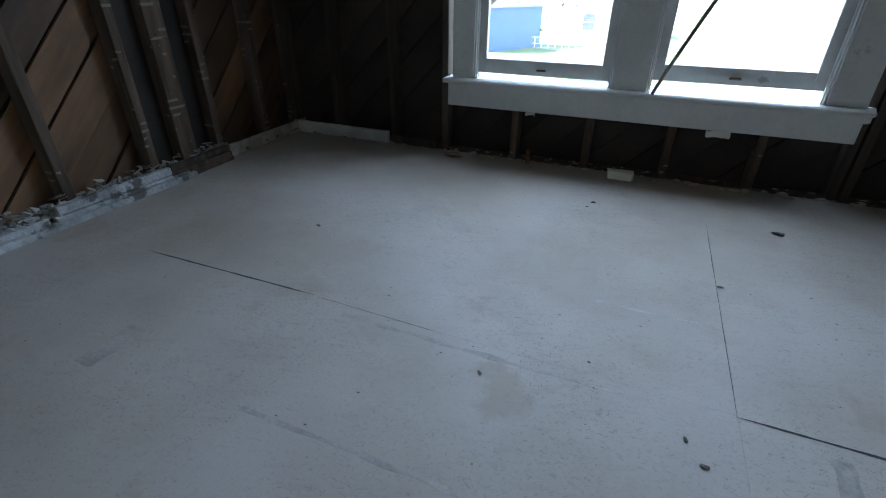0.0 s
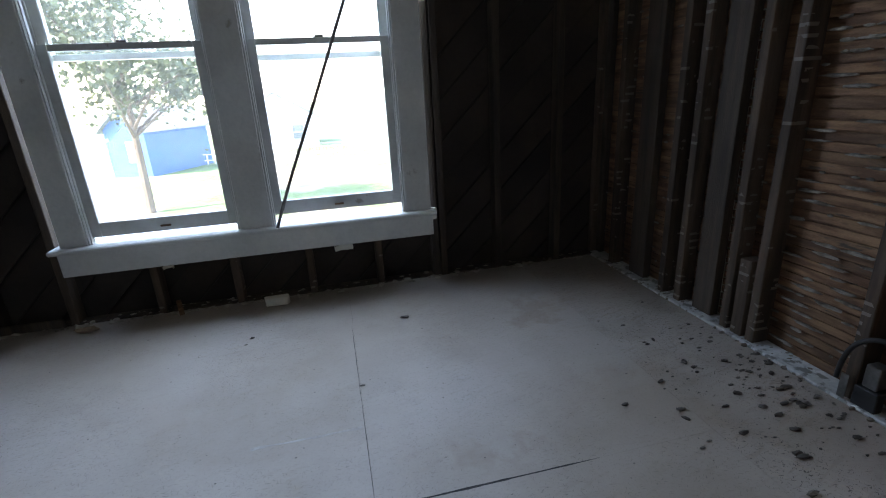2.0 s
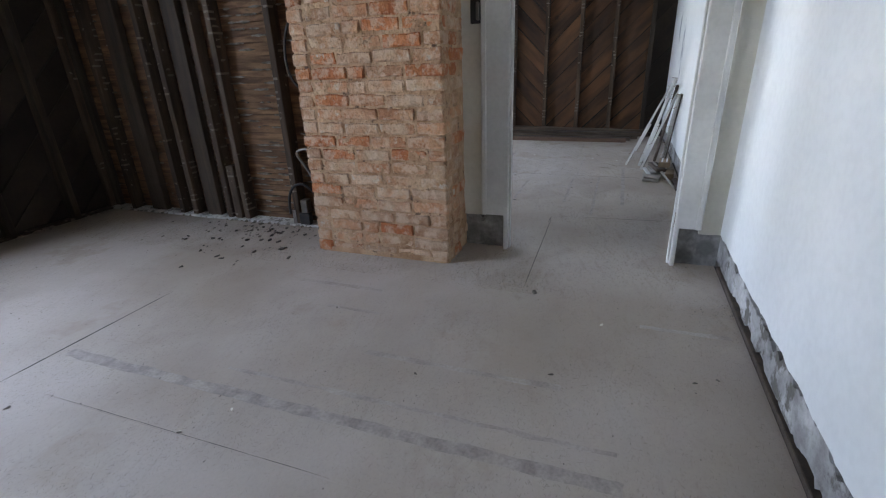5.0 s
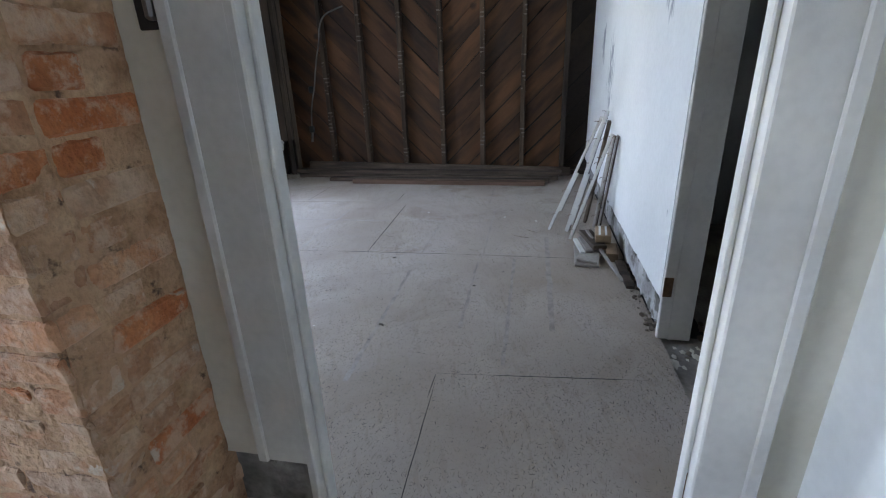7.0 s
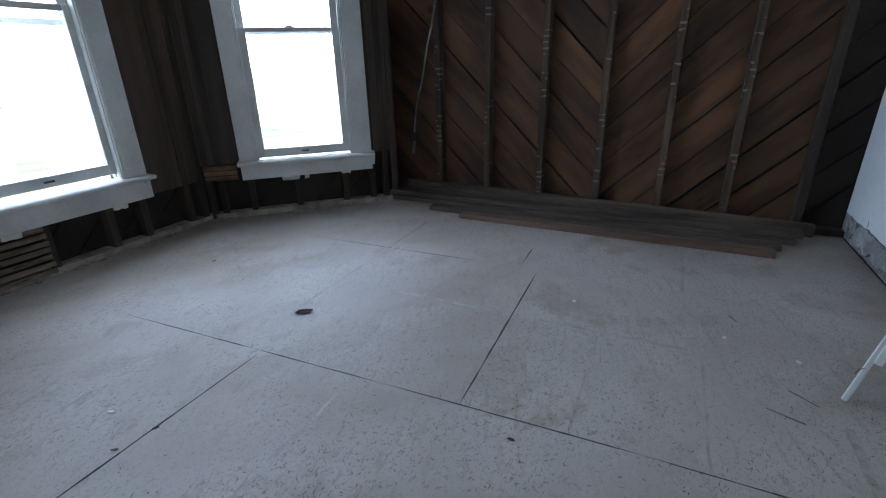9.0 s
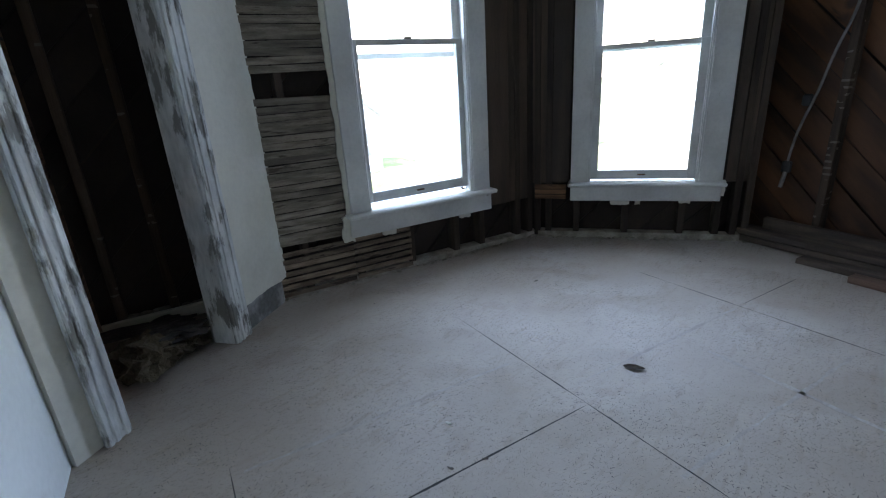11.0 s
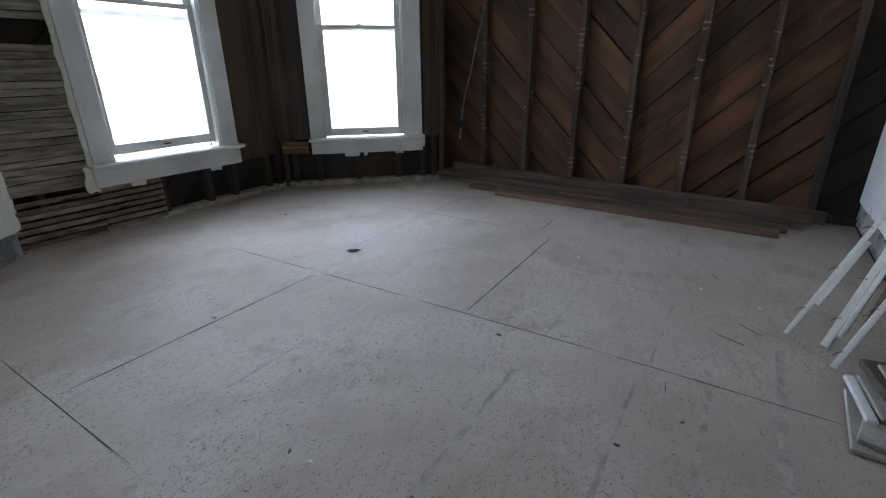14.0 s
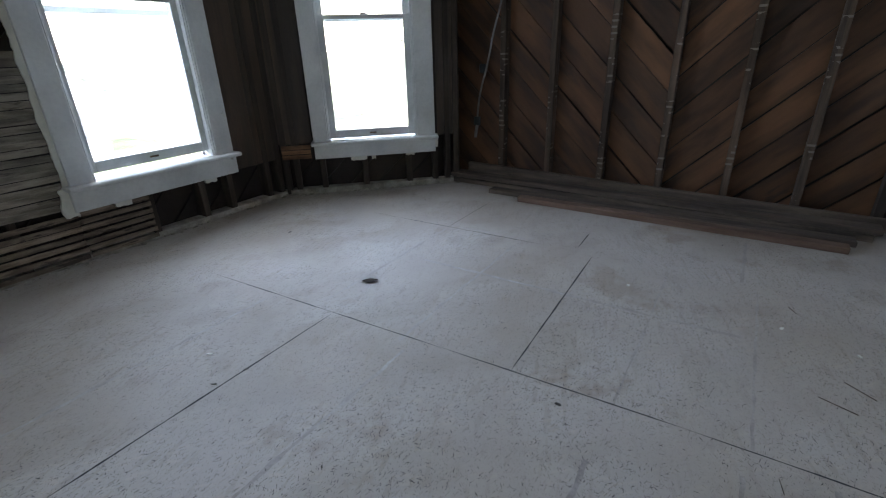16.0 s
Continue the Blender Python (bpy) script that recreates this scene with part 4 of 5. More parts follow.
block("stop", (3.5565, 0.045, 0.0), (3.562, 0.142, 2.12), M_WHITE, door, W_SOUTH2, 0.002)
block("hinge", (3.557, -0.002, 0.22), (3.560, 0.036, 0.315), M_RUST, door, W_SOUTH2, 0.0005)
block("jamb", (4.50, -0.001, 0.0), (4.524, 0.142, 2.12), M_WHITE, door, W_SOUTH2, 0.004)
block("head_jamb", (3.556, -0.001, 2.095), (4.50, 0.142, 2.12), M_WHITE, door, W_SOUTH2)
block("head_casing", (3.465, -0.026, 2.161), (4.52, -0.002, 2.30), M_WHITE, door, W_SOUTH2)

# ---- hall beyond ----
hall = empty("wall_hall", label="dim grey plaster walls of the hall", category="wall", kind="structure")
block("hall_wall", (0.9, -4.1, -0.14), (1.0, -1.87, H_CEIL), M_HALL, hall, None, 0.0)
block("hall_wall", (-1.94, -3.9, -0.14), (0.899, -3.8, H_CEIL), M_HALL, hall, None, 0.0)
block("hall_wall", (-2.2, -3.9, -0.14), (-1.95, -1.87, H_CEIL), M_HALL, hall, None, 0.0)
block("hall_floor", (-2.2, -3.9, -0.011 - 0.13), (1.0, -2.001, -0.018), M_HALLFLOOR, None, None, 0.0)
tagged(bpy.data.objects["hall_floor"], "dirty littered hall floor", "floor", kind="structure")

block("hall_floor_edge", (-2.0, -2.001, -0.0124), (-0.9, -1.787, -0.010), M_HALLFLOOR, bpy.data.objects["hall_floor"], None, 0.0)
# ---- bay with window two ----
wall = empty("wall_bay", label="half-stripped bay wall with grey lath", category="wall", kind="structure")
sheathing(wall, W_BAY, [(0.0, 0.65, 0, H_CEIL), (1.5, 2.17, 0, H_CEIL), (0.65, 1.5, 0, 0.44), (0.65, 1.5, 2.62, H_CEIL)], 1, 0.1, M_SHEATH_SHADE)
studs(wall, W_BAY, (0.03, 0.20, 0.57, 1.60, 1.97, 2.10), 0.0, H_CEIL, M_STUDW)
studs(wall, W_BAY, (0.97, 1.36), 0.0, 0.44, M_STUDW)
laths(wall, W_BAY, 0.0, 0.52, 0.36, 1.262, -0.009, M_LATH2, 0.043, 0.0392, 0.008, 0.0055)
laths(wall, W_BAY, 0.0, 0.52, 0.02, 0.36, -0.009, M_LATH3, 0.045, 0.031, 0.008, 0.006)
laths(wall, W_BAY, 0.0, 0.52, 1.403, H_CEIL, -0.009, M_LATH2, 0.043, 0.0392, 0.008, 0.0055)
laths(wall, W_BAY, 0.525, 0.96, 0.02, 0.335, -0.009, M_LATH3, 0.0455, 0.030, 0.008, 0.004)
for i in range(2):
    block("wall_board", (1.655 + 0.235 * i, 0.008 + 0.004 * (i % 2), 0.34), (1.887 + 0.235 * i, 0.03, H_CEIL), M_PANEL, wall, W_BAY, 0.003)
block("plate", (0.0, -0.004, 0.0), (2.17, 0.098, 0.045), M_DUST, wall, W_BAY, 0.004, 0.003)
window("window_2", W_BAY, ((0.655, 1.505),), 0.525, 1.65, 0.50, 0.335, 1.575, 2.58, 0.49, 1.68, label="white painted sash window with torn plaster edges", raise_by=(0.036,), drop=(0.065,), deep=0.064, stile=0.056, rail=0.07)
for s, (u0, u1, z0, z1) in enumerate(((0.46, 0.53, 0.30, 0.48), (0.74, 0.84, 0.30, 0.345), (1.38, 1.48, 0.31, 0.345))):
    ragged("plaster_remnant", W_BAY, u0, u1, z0, z1, -0.032, -0.012, M_CREAM, wall, 0.02, 0.008, "btlr", s * 7.0)
ragged("plaster_remnant", W_BAY, 0.495, 0.535, 0.5, 2.5, -0.026, -0.011, M_CREAM, wall, 0.014, 0.02, "l", 44.0)

# ---- angled wall with window three ----
wall = empty("wall_angle", label="stripped angled bay wall with dark boards", category="wall", kind="structure")
sheathing(wall, W_ANGLE, [(0.0, 0.42, 0, H_CEIL), (1.25, 1.62, 0, H_CEIL), (0.42, 1.25, 0, 0.42), (0.42, 1.25, 2.6, H_CEIL)], 1, 0.1, M_SHEATH_SHADE)
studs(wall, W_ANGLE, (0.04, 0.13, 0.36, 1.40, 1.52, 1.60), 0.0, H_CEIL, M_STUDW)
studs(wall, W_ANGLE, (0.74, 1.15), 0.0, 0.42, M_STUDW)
for u0, u1 in ((0.0, 0.13), (0.135, 0.295), (1.42, 1.54), (1.545, 1.61)):
    block("wall_board", (u0, 0.006 + RNG.uniform(0, 0.012), 0.46), (u1, 0.032, H_CEIL), M_PANEL, wall, W_ANGLE, 0.003)
block("plate", (0.05, -0.006, 0.0), (1.62, 0.098, 0.05), M_DUST, wall, W_ANGLE, 0.004, 0.003)
for i in range(3):
    block("lath", (0.02, -0.010, 0.33 + i * 0.042), (0.27, -0.002, 0.365 + i * 0.042), M_LATH, wall, W_ANGLE, 0.001, 0.002)
window("window_3", W_ANGLE, ((0.437, 1.235),), 0.305, 1.395, 0.476, 0.325, 1.48, 2.56, 0.285, 1.415, label="white painted sash window in the angled wall", raise_by=(0.012,), deep=0.055, stile=0.070, rail=0.07)
for s, (u0, u1, z0, z1) in enumerate(((0.62, 0.76, 0.295, 0.33), (0.80, 0.84, 0.29, 0.33), (1.12, 1.2, 0.30, 0.33), (1.38, 1.42, 0.36, 0.48))):
    ragged("plaster_remnant", W_ANGLE, u0, u1, z0, z1, -0.03, -0.012, M_CREAM, wall, 0.014, 0.008, "btlr", 90 + s * 7.0)

# ---- wall east ----
wall = empty("wall_east", label="stripped east wall with chevron of brown diagonal boards", category="wall", kind="structure")
sheathing(wall, W_EAST, [(-0.5, 1.53, 0, H_CEIL)], -1, 0.1, M_SHEATH_L, 0.2, shift=0.05)
sheathing(wall, W_EAST, [(1.53, 2.93, 0, H_CEIL)], 1, 0.1, M_SHEATH_R, 0.2, shift=0.02)
# end bay boards darkened: the corner's shade is put into their colour
sheathing(wall, W_EAST, [(2.93, 3.2, 0, H_CEIL)], 1, 0.1, M_SHEATH_SHADE, 0.2, shift=0.02)
studs(wall, W_EAST, (-0.42, 0.115, 0.578, 1.05, 1.523, 1.995, 2.453), 0.0, H_CEIL, M_STUD, 0.05)
# last stud in the darker copy, standing in for shade at this end
studs(wall, W_EAST, (2.915,), 0.0, H_CEIL, M_STUDW, 0.05)
block("plate", (-0.45, 0.0, 0.0), (3.2, 0.098, 0.045), M_STUDW, wall, W_EAST, 0.004)

# ---- diagonal corner wall with an opening ----
wall = empty("wall_corner", label="angled corner wall with cream plaster and a cased opening", category="wall", kind="structure")
ragged("plaster", W_DIAG, 1.015, 1.475, 0.16, H_CEIL, -0.014, 0.014, M_CREAM, wall, 0.012, 0.02, "br", 14.0)
block("wall_core", (0.99, 0.014, 0.0), (1.44, 0.1, H_CEIL), M_ROUGHPL, wall, W_DIAG, 0.0)
ragged("plaster_remnant", W_DIAG, 1.03, 1.43, 0.0, 0.16, 0.002, 0.013, M_ROUGHPL, wall, 0.02, 0.015, "t", 18.0)
block("wall_core", (0.0, 0.0, 0.0), (0.17, 0.1, H_CEIL), M_CREAM, wall, W_DIAG, 0.0)
block("wall_core", (0.17, 0.0, 2.1), (0.99, 0.1, H_CEIL), M_CREAM, wall, W_DIAG, 0.0)
door = empty("door_3", label="cased opening with peeling white paint, no door", category="door frame", kind="structure")
for u0, u1 in ((0.10, 0.215), (0.895, 1.03)):
    bm = bmesh.new()
    box(bm, (u0, -0.036, 0.0), (u1, -0.015, 2.16), W_DIAG, 0.004)
    for k in (0.15, 0.4, 0.8):
        c = u0 + (u1 - u0) * k
        box(bm, (c - 0.011, -0.044, 0.0), (c + 0.011, -0.035, 2.16), W_DIAG, 0.004)
    link("casing", bm, M_PEEL, door)
block("jamb", (0.195, -0.014, 0.0), (0.218, 0.12, 2.12), M_PEEL, door, W_DIAG)
block("jamb", (0.89, -0.014, 0.0), (0.912, 0.12, 2.12), M_PEEL, door, W_DIAG)
block("head_jamb", (0.218, -0.014, 2.1), (0.89, 0.12, 2.12), M_PEEL, door, W_DIAG)
block("head_casing", (0.10, -0.036, 2.161), (1.03, -0.015, 2.28), M_PEEL, door, W_DIAG)
# inside of the corner closet, its shade put into the board colour
wall = empty("wall_closet", label="boarded back of the corner closet, colour darkened for shade", category="wall", kind="structure")
sheathing(wall, frame_of(-1.86, 2.99, 1, 0), [(0.0, 1.05, 0, H_CEIL)], 1, 0.06, M_SHEATH_SHADE)
studs(wall, frame_of(-1.86, 2.99, 1, 0), (0.12, 0.40, 0.86), 0.0, H_CEIL, M_STUD, 0.05, 0.0, 0.06)
block("ground_strip", (0.02, -0.06, 0.0), (0.9, -0.03, 0.075), M_CREAM, wall, frame_of(-1.86, 2.99, 1, 0), 0.004, 0.003)

# ---- brick chimney ----
CX, CY0, CY1 = -2.385, -0.333, 0.572
chim = empty("brick_chimney", label="exposed orange and buff brick chimney breast", category="chimney")
block("mortar_core", (CX + 0.02, CY0 + 0.012, 0.0), (-1.95, CY1 - 0.012, H_CEIL), M_MORTAR, chim, None, 0.0)


def mortar_face(width, height, m, base, amp):
    """Hand-smeared mortar, swelling over the brick edges in places: u along the face, z up."""
    nu, nz = int(width / 0.0085), int(height / 0.0085)
    verts, faces = [], []
    for j in range(nz + 1):
        for i in range(nu + 1):
            u, z = width * i / nu, height * j / nz
            p = Vector((u, 0.0, z)) + base
            d = 0.55 * noise.noise(p * 9) + 0.55 * noise.noise(p * 27) + 0.35 * noise.noise(p * 70)
            edge = min(i, nu - i) / 2.0
            verts.append(m @ Vector((u, 0.0050 - amp * d + (0.005 if edge < 1 else 0.0), z)))
    for j in range(nz):
        for i in range(nu):
            k = j * (nu + 1) + i
            faces.append((k, k + 1, k + nu + 2, k + nu + 1))
    me = bpy.data.meshes.new("mortar_face")
    me.from_pydata([tuple(v) for v in verts], [], faces)
    me.materials.append(M_MORTAR)
    ob = new("mortar_face", me)
    ob.parent = chim


mortar_face(CY1 - CY0, H_CEIL, frame_of(CX, CY1, 0, -1), Vector((0, 0, 0)), 0.0105)
mortar_face(0.43, H_CEIL, frame_of(CX, CY0, 1, 0), Vector((7, 3, 0)), 0.0105)


def brick_mesh(length, seed):
    """A worn hand-made brick, 64 mm high and 100 mm deep, its face along y."""
    bm = bmesh.new()
    box(bm, (0.0, 0.0, 0.0), (0.1, length, 0.064), None, 0.007)
    bmesh.ops.subdivide_edges(bm, edges=[e for e in bm.edges if e.calc_length() > 0.09], cuts=2)
    for v in bm.verts:
        v.co += Vector((noise.noise(v.co * 31 + Vector((seed, 0, 0))) * 0.010, noise.noise(v.co * 27 + Vector((0, seed, 0))) * 0.009, noise.noise(v.co * 23 + Vector((0, 0, seed))) * 0.007))
    me = bpy.data.meshes.new("brick")
    bm.to_mesh(me)
    bm.free()
    return me


BRICKS = {}
for kind, length in (("s", 0.216), ("h", 0.102), ("q", 0.165)):
    for v in range(3):
        for k in range(4):
            me = brick_mesh(length, v * 5.7 + length * 40)
            me.materials.append(M_BRICKS[k])
            BRICKS[kind, v, k] = me
LEN = {"s": 0.216, "h": 0.102, "q": 0.165}


def lay(kind, m, tone):
    w = [0.50, 0.34, 0.10, 0.06] if tone > 0.68 else ([0.22, 0.36, 0.27, 0.15] if tone > 0.42 else [0.08, 0.30, 0.40, 0.22])
    k = RNG.choices((0, 1, 2, 3), w)[0]
    ob = new("brick", BRICKS[kind, RNG.randrange(3), k])
    ob.parent = chim
    ob.matrix_basis = m @ Matrix.Rotation(RNG.uniform(-0.028, 0.028), 4, "X") @ Matrix.Rotation(RNG.uniform(-0.02, 0.02), 4, "Z") @ Matrix.Translation((RNG.uniform(-0.006, 0.005), 0, 0))


COURSE = 0.0752
PATTERNS = (("s", "s", "s", "s"), ("h", "s", "s", "s", "h"), ("q", "s", "s", "q", "h"), ("s", "s", "h", "s", "h"))
row = 0
while row * COURSE + 0.064 < H_CEIL:
    z = row * COURSE + 0.004
    y = CY0 + RNG.uniform(0, 0.006)
    tone = z / 1.9 + RNG.uniform(-0.15, 0.15)
    pat = PATTERNS[(row * 7 + RNG.randrange(2)) % 4]
    total = sum(LEN[p] for p in pat)
    joint = (CY1 - CY0 - total) / (len(pat) - 1)
    for p in pat:
        lay(p, Matrix.Translation((CX, y, z + RNG.uniform(-0.003, 0.003))), tone)
        y += LEN[p] + joint
    # the return on the doorway side
    x = CX + 0.105 if row % 2 else CX + 0.235
    for p in ("s", "h") if row % 2 else ("s",):
        if x + LEN[p] < -1.94:
            # turned so that the brick's long face looks south
            lay(p, Matrix.Translation((x + LEN[p], CY0, z)) @ Matrix.Rotation(radians(90), 4, "Z"), tone + 0.25)
            x += LEN[p] + 0.012
    if row % 2 == 0:
        lay("h", Matrix.Translation((CX + 0.215, CY0, z)) @ Matrix.Rotation(radians(90), 4, "Z"), tone + 0.25)
    row += 1
ragged("mortar_smear", frame_of(CX - 0.002, CY1, 0, -1), 0.02, 0.88, 0.0, 0.035, -0.004, 0.01, M_MORTAR, chim, 0.02, 0.02, "t", 3.3)

# old iron bracket on the plaster beside the chimney
br = empty("iron_bracket", label="dark iron bracket on the plaster by the doorway", category="bracket")
block("back_plate", (0.055, -0.016, 1.31), (0.112, -0.009, 1.43), M_BLACK, br, W_DOOR, 0.003)
block("loop", (0.092, -0.042, 1.325), (0.112, -0.016, 1.415), M_METAL, br, W_DOOR, 0.006)

# ---- room one, things ----
rod = empty("window_rod", label="thin bent metal rod leaning across the window", category="rod")
tube("rod_shaft", [(-4.36, 2.885, 0.532), (-4.28, 2.885, 0.74), (-4.02, 2.885, 1.31), (-3.75, 2.885, 1.93), (-3.525, 2.90, 2.42)], 0.0105, M_GREYCABLE, rod)
tube("rod_hook", [(-3.525, 2.90, 2.42), (-3.51, 2.91, 2.45), (-3.515, 2.93, 2.46)], 0.006, M_GREYCABLE, rod)

ob = empty("outlet_box", label="open metal electrical box with loose cables at the stud", category="electrical box")
block("box_shell", (2.115, 0.0, 0.10), (2.17, 0.06, 0.20), M_METAL, ob, W_EAST1, 0.004)
block("bracket", (2.055, -0.03, 0.02), (2.085, -0.026, 0.13), M_METAL, ob, W_EAST1, 0.001)
block("mount_block", (2.10, -0.015, 0.0), (2.19, 0.03, 0.10), M_BLACK, ob, W_EAST1, 0.004)
tube("cable", [(-2.03, 1.06, 0.1), (-2.07, 1.03, 0.25), (-2.05, 0.96, 0.34), (-2.02, 0.88, 0.33), (-2.0, 0.80, 0.22)], 0.010, M_BLACK, ob)
tube("cable", [(-2.02, 0.58, 0.60), (-2.03, 0.75, 0.585), (-2.03, 0.88, 0.59), (-2.03, 0.94, 0.555), (-2.03, 0.86, 0.46), (-2.03, 0.80, 0.34), (-2.0, 0.84, 0.2)], 0.009, M_GREYCABLE, ob)
wire = empty("old_cable", label="dark cable looping out from behind the chimney", category="cable")
tube("cable", [(-2.02, 0.60, 1.60), (-2.03, 0.72, 1.53), (-2.03, 0.81, 1.43), (-2.03, 0.89, 1.29), (-2.03, 0.90, 1.09), (-2.03, 0.81, 0.975), (-2.03, 0.70, 0.94), (-2.02, 0.58, 0.92)], 0.009, M_BLACK, wire)

rubble("plaster_rubble", W_WEST, 1.4, 4.2, -0.084, 0.07, 420, 0.030, M_OLDBASE, "broken plaster and lath bits along the stripped wall", "rubble", zbase=0.045)
rubble("plaster_rubble", W_WEST, 1.4, 4.95, -0.075, 0.08, 300, 0.024, M_CHIP, "dark plaster and lath bits in the wall bays", "rubble", zbase=0.02)
rubble("plaster_rubble", W_NORTH, 0.2, 5.2, -0.055, 0.09, 420, 0.018, M_DUST, "dusty broken plaster along the foot of the wall", "rubble")
rubble("plaster_rubble", W_EAST1, 0.2, 2.55, -0.035, 0.09, 300, 0.016, M_KEYS, "grey plaster bits at the foot of the studs", "rubble")
rubble("plaster_rubble", W_BAY, 0.0, 2.15, -0.035, 0.03, 150, 0.015, M_DUST, "dusty plaster bits along the bay wall", "rubble")
rubble("plaster_rubble", W_ANGLE, 0.0, 1.65, -0.04, 0.06, 150, 0.018, M_DUST, "dusty plaster bits under the angled window", "rubble")
rubble("plaster_rubble", W_SOUTH2, 2.6, 3.5, -0.03, 0.03, 60, 0.014, M_KEYS, "broken plaster at the foot of the white wall", "rubble")
rubble("plaster_rubble", frame_of(-1.86, 2.99, 1, 0), 0.1, 0.9, -0.03, 0.05, 80, 0.022, M_KEYS, "broken plaster in the corner closet", "rubble", zbase=0.05)
rubble("plaster_rubble", frame_of(-1.2, -1.95, 1, 0), 0.0, 0.45, -0.12, 0.1, 40, 0.018, M_KEYS, "broken plaster on the hall floor", "rubble", zbase=-0.018)

bm = bmesh.new()
for i in range(260):
    u, d = RNG.uniform(1.4, 4.15), RNG.uniform(-0.078, 0.05)
    p = W_WEST @ Vector((u, d, 0.055 + RNG.uniform(0, 0.05)))
    n0 = len(bm.verts)
    r = bmesh.ops.create_cube(bm, size=1.0)
    t = Matrix.Translation(p) @ Matrix.Rotation(RNG.uniform(0, 6.28), 4, "Z") @ Matrix.Rotation(RNG.uniform(-0.6, 0.6), 4, "Y") @ Matrix.Rotation(RNG.uniform(-0.8, 0.8), 4, "X")
    sz = (RNG.uniform(0.025, 0.075), RNG.uniform(0.008, 0.022), RNG.uniform(0.005, 0.010))
    for v in r["verts"]:
        v.co = t @ Vector((v.co.x * sz[0], v.co.y * sz[1] * (1.0 if v.co.x > 0 else 0.6), v.co.z * sz[2] + 0.3 * sz[1] * (v.co.x * 2) ** 2))
tagged(link("plaster_rubble", bm, M_DUST), "pale plaster keys and lath splinters heaped between the studs", "rubble", kind="stuff")

# larger crumbs thrown out onto the floor by the cables
bm = bmesh.new()
for i in range(150):
    x, y = -2.03 - abs(RNG.gauss(0, 0.27)), 1.18 + RNG.gauss(0, 0.34)
    if y < 0.6:
        continue
    s = RNG.choice((0.003, 0.005, 0.006, 0.008, 0.010, 0.015))
    lump(bm, x, y, s * 0.3, s * RNG.uniform(1.0, 1.9), s * 0.8, s * 0.42, i, 1, 0.7)
tagged(link("floor_debris", bm, M_CHIP), "dark crumbs scattered on the floor by the studs", "debris", kind="stuff")
# fine grit all over
bm = bmesh.new()
for i in range(1300):
    x, y = RNG.uniform(-6.8, 2.4), RNG.uniform(-1.7, 2.7)
    if CX - 0.02 < x < -1.9 or (x > -1.95 and y > 1.5 and x < -1.2):
        continue
    s = RNG.uniform(0.0009, 0.0030)
    lump(bm, x, y, s * 0.3, s * RNG.uniform(0.8, 2.2), s * 0.8, s * 0.5, i)
tagged(link("floor_grit", bm, M_CHIP), "fine dark grit scattered over the floor", "debris", kind="stuff")
bm = bmesh.new()
for i in range(1400):
    x, y = RNG.gauss(-0.45, 0.75), RNG.gauss(-0.35, 0.6)
    if not (-1.8 < x < 2.0 and -1.6 < y < 2.0):
        continue
    t = Matrix.Translation((x, y, 0.0008)) @ Matrix.Rotation(RNG.uniform(0, 6.28), 4, "Z")
    a, b = RNG.uniform(0.004, 0.013), RNG.uniform(0.0008, 0.0018)
    v = [bm.verts.new(t @ Vector(q)) for q in ((-a, 0, 0), (0, -b, 0), (a, 0, 0.0004), (0, b, 0.0006))]
    bm.faces.new(v)
tagged(link("floor_flakes", bm, M_CHIP), "thin dark wood flakes on the worn board floor", "debris", kind="stuff")
bm = bmesh.new()
for i in range(1500):
    cx, cy, cs = RNG.choice(((-1.17, 0.34, 0.10), (-0.87, 0.17, 0.12), (-1.05, 0.25, 0.12), (-0.6, -0.5, 0.3), (-0.5, -0.85, 0.2), (-0.1, -0.6, 0.5), (-0.4, 0.0, 0.9), (0.2, -0.3, 0.8)))
    x, y = RNG.gauss(cx, cs * 1.3), RNG.gauss(cy, cs)
    if not (-1.8 < x < 2.0 and -1.6 < y < 2.0):
        continue
    s = RNG.uniform(0.0008, 0.0026)
    lump(bm, x, y, s * 0.3, s * RNG.uniform(0.8, 2.2), s * 0.8, s * 0.5, i)
tagged(link("floor_grit", bm, M_DUST), "pale crumbs and splinters scattered on the floor", "debris", kind="stuff")


def chip(name, x, y, s, material, label, long=1.6):
    """A thin broken shard lying a little tilted on the floor."""
    bm = bmesh.new()
    n, a0 = 7, RNG.uniform(0, 6.28)
    poly = []
    for k in range(n):
        a = 6.2832 * k / n
        r = s * RNG.uniform(0.6, 1.15)
        poly.append((r * long * math.cos(a), 0.75 * r * math.sin(a)))
    tilt = Matrix.Translation((x, y, 0.0)) @ Matrix.Rotation(a0, 4, "Z")
    t = max(0.0015, s * 0.28)
    up = [s * RNG.uniform(0.0, 0.35) for _ in poly]
    lo = [bm.verts.new(tilt @ Vector((u, v, 0.0004 + h))) for (u, v), h in zip(poly, up)]
    hi = [bm.verts.new(tilt @ Vector((u * 0.85, v * 0.8, 0.0004 + h + t))) for (u, v), h in zip(poly, up)]
    base, top = bm.verts.new(tilt @ Vector((0, 0, 0.0002))), bm.verts.new(tilt @ Vector((0, 0, t * 1.3)))
    for k in range(n):
        q = (k + 1) % n
        bm.faces.new((lo[k], lo[q], hi[q], hi[k]))
        bm.faces.new((hi[k], hi[q], top))
        bm.faces.new((lo[q], lo[k], base))
    bmesh.ops.recalc_face_normals(bm, faces=bm.faces[:])
    return tagged(link(name, bm, material), label, "debris")


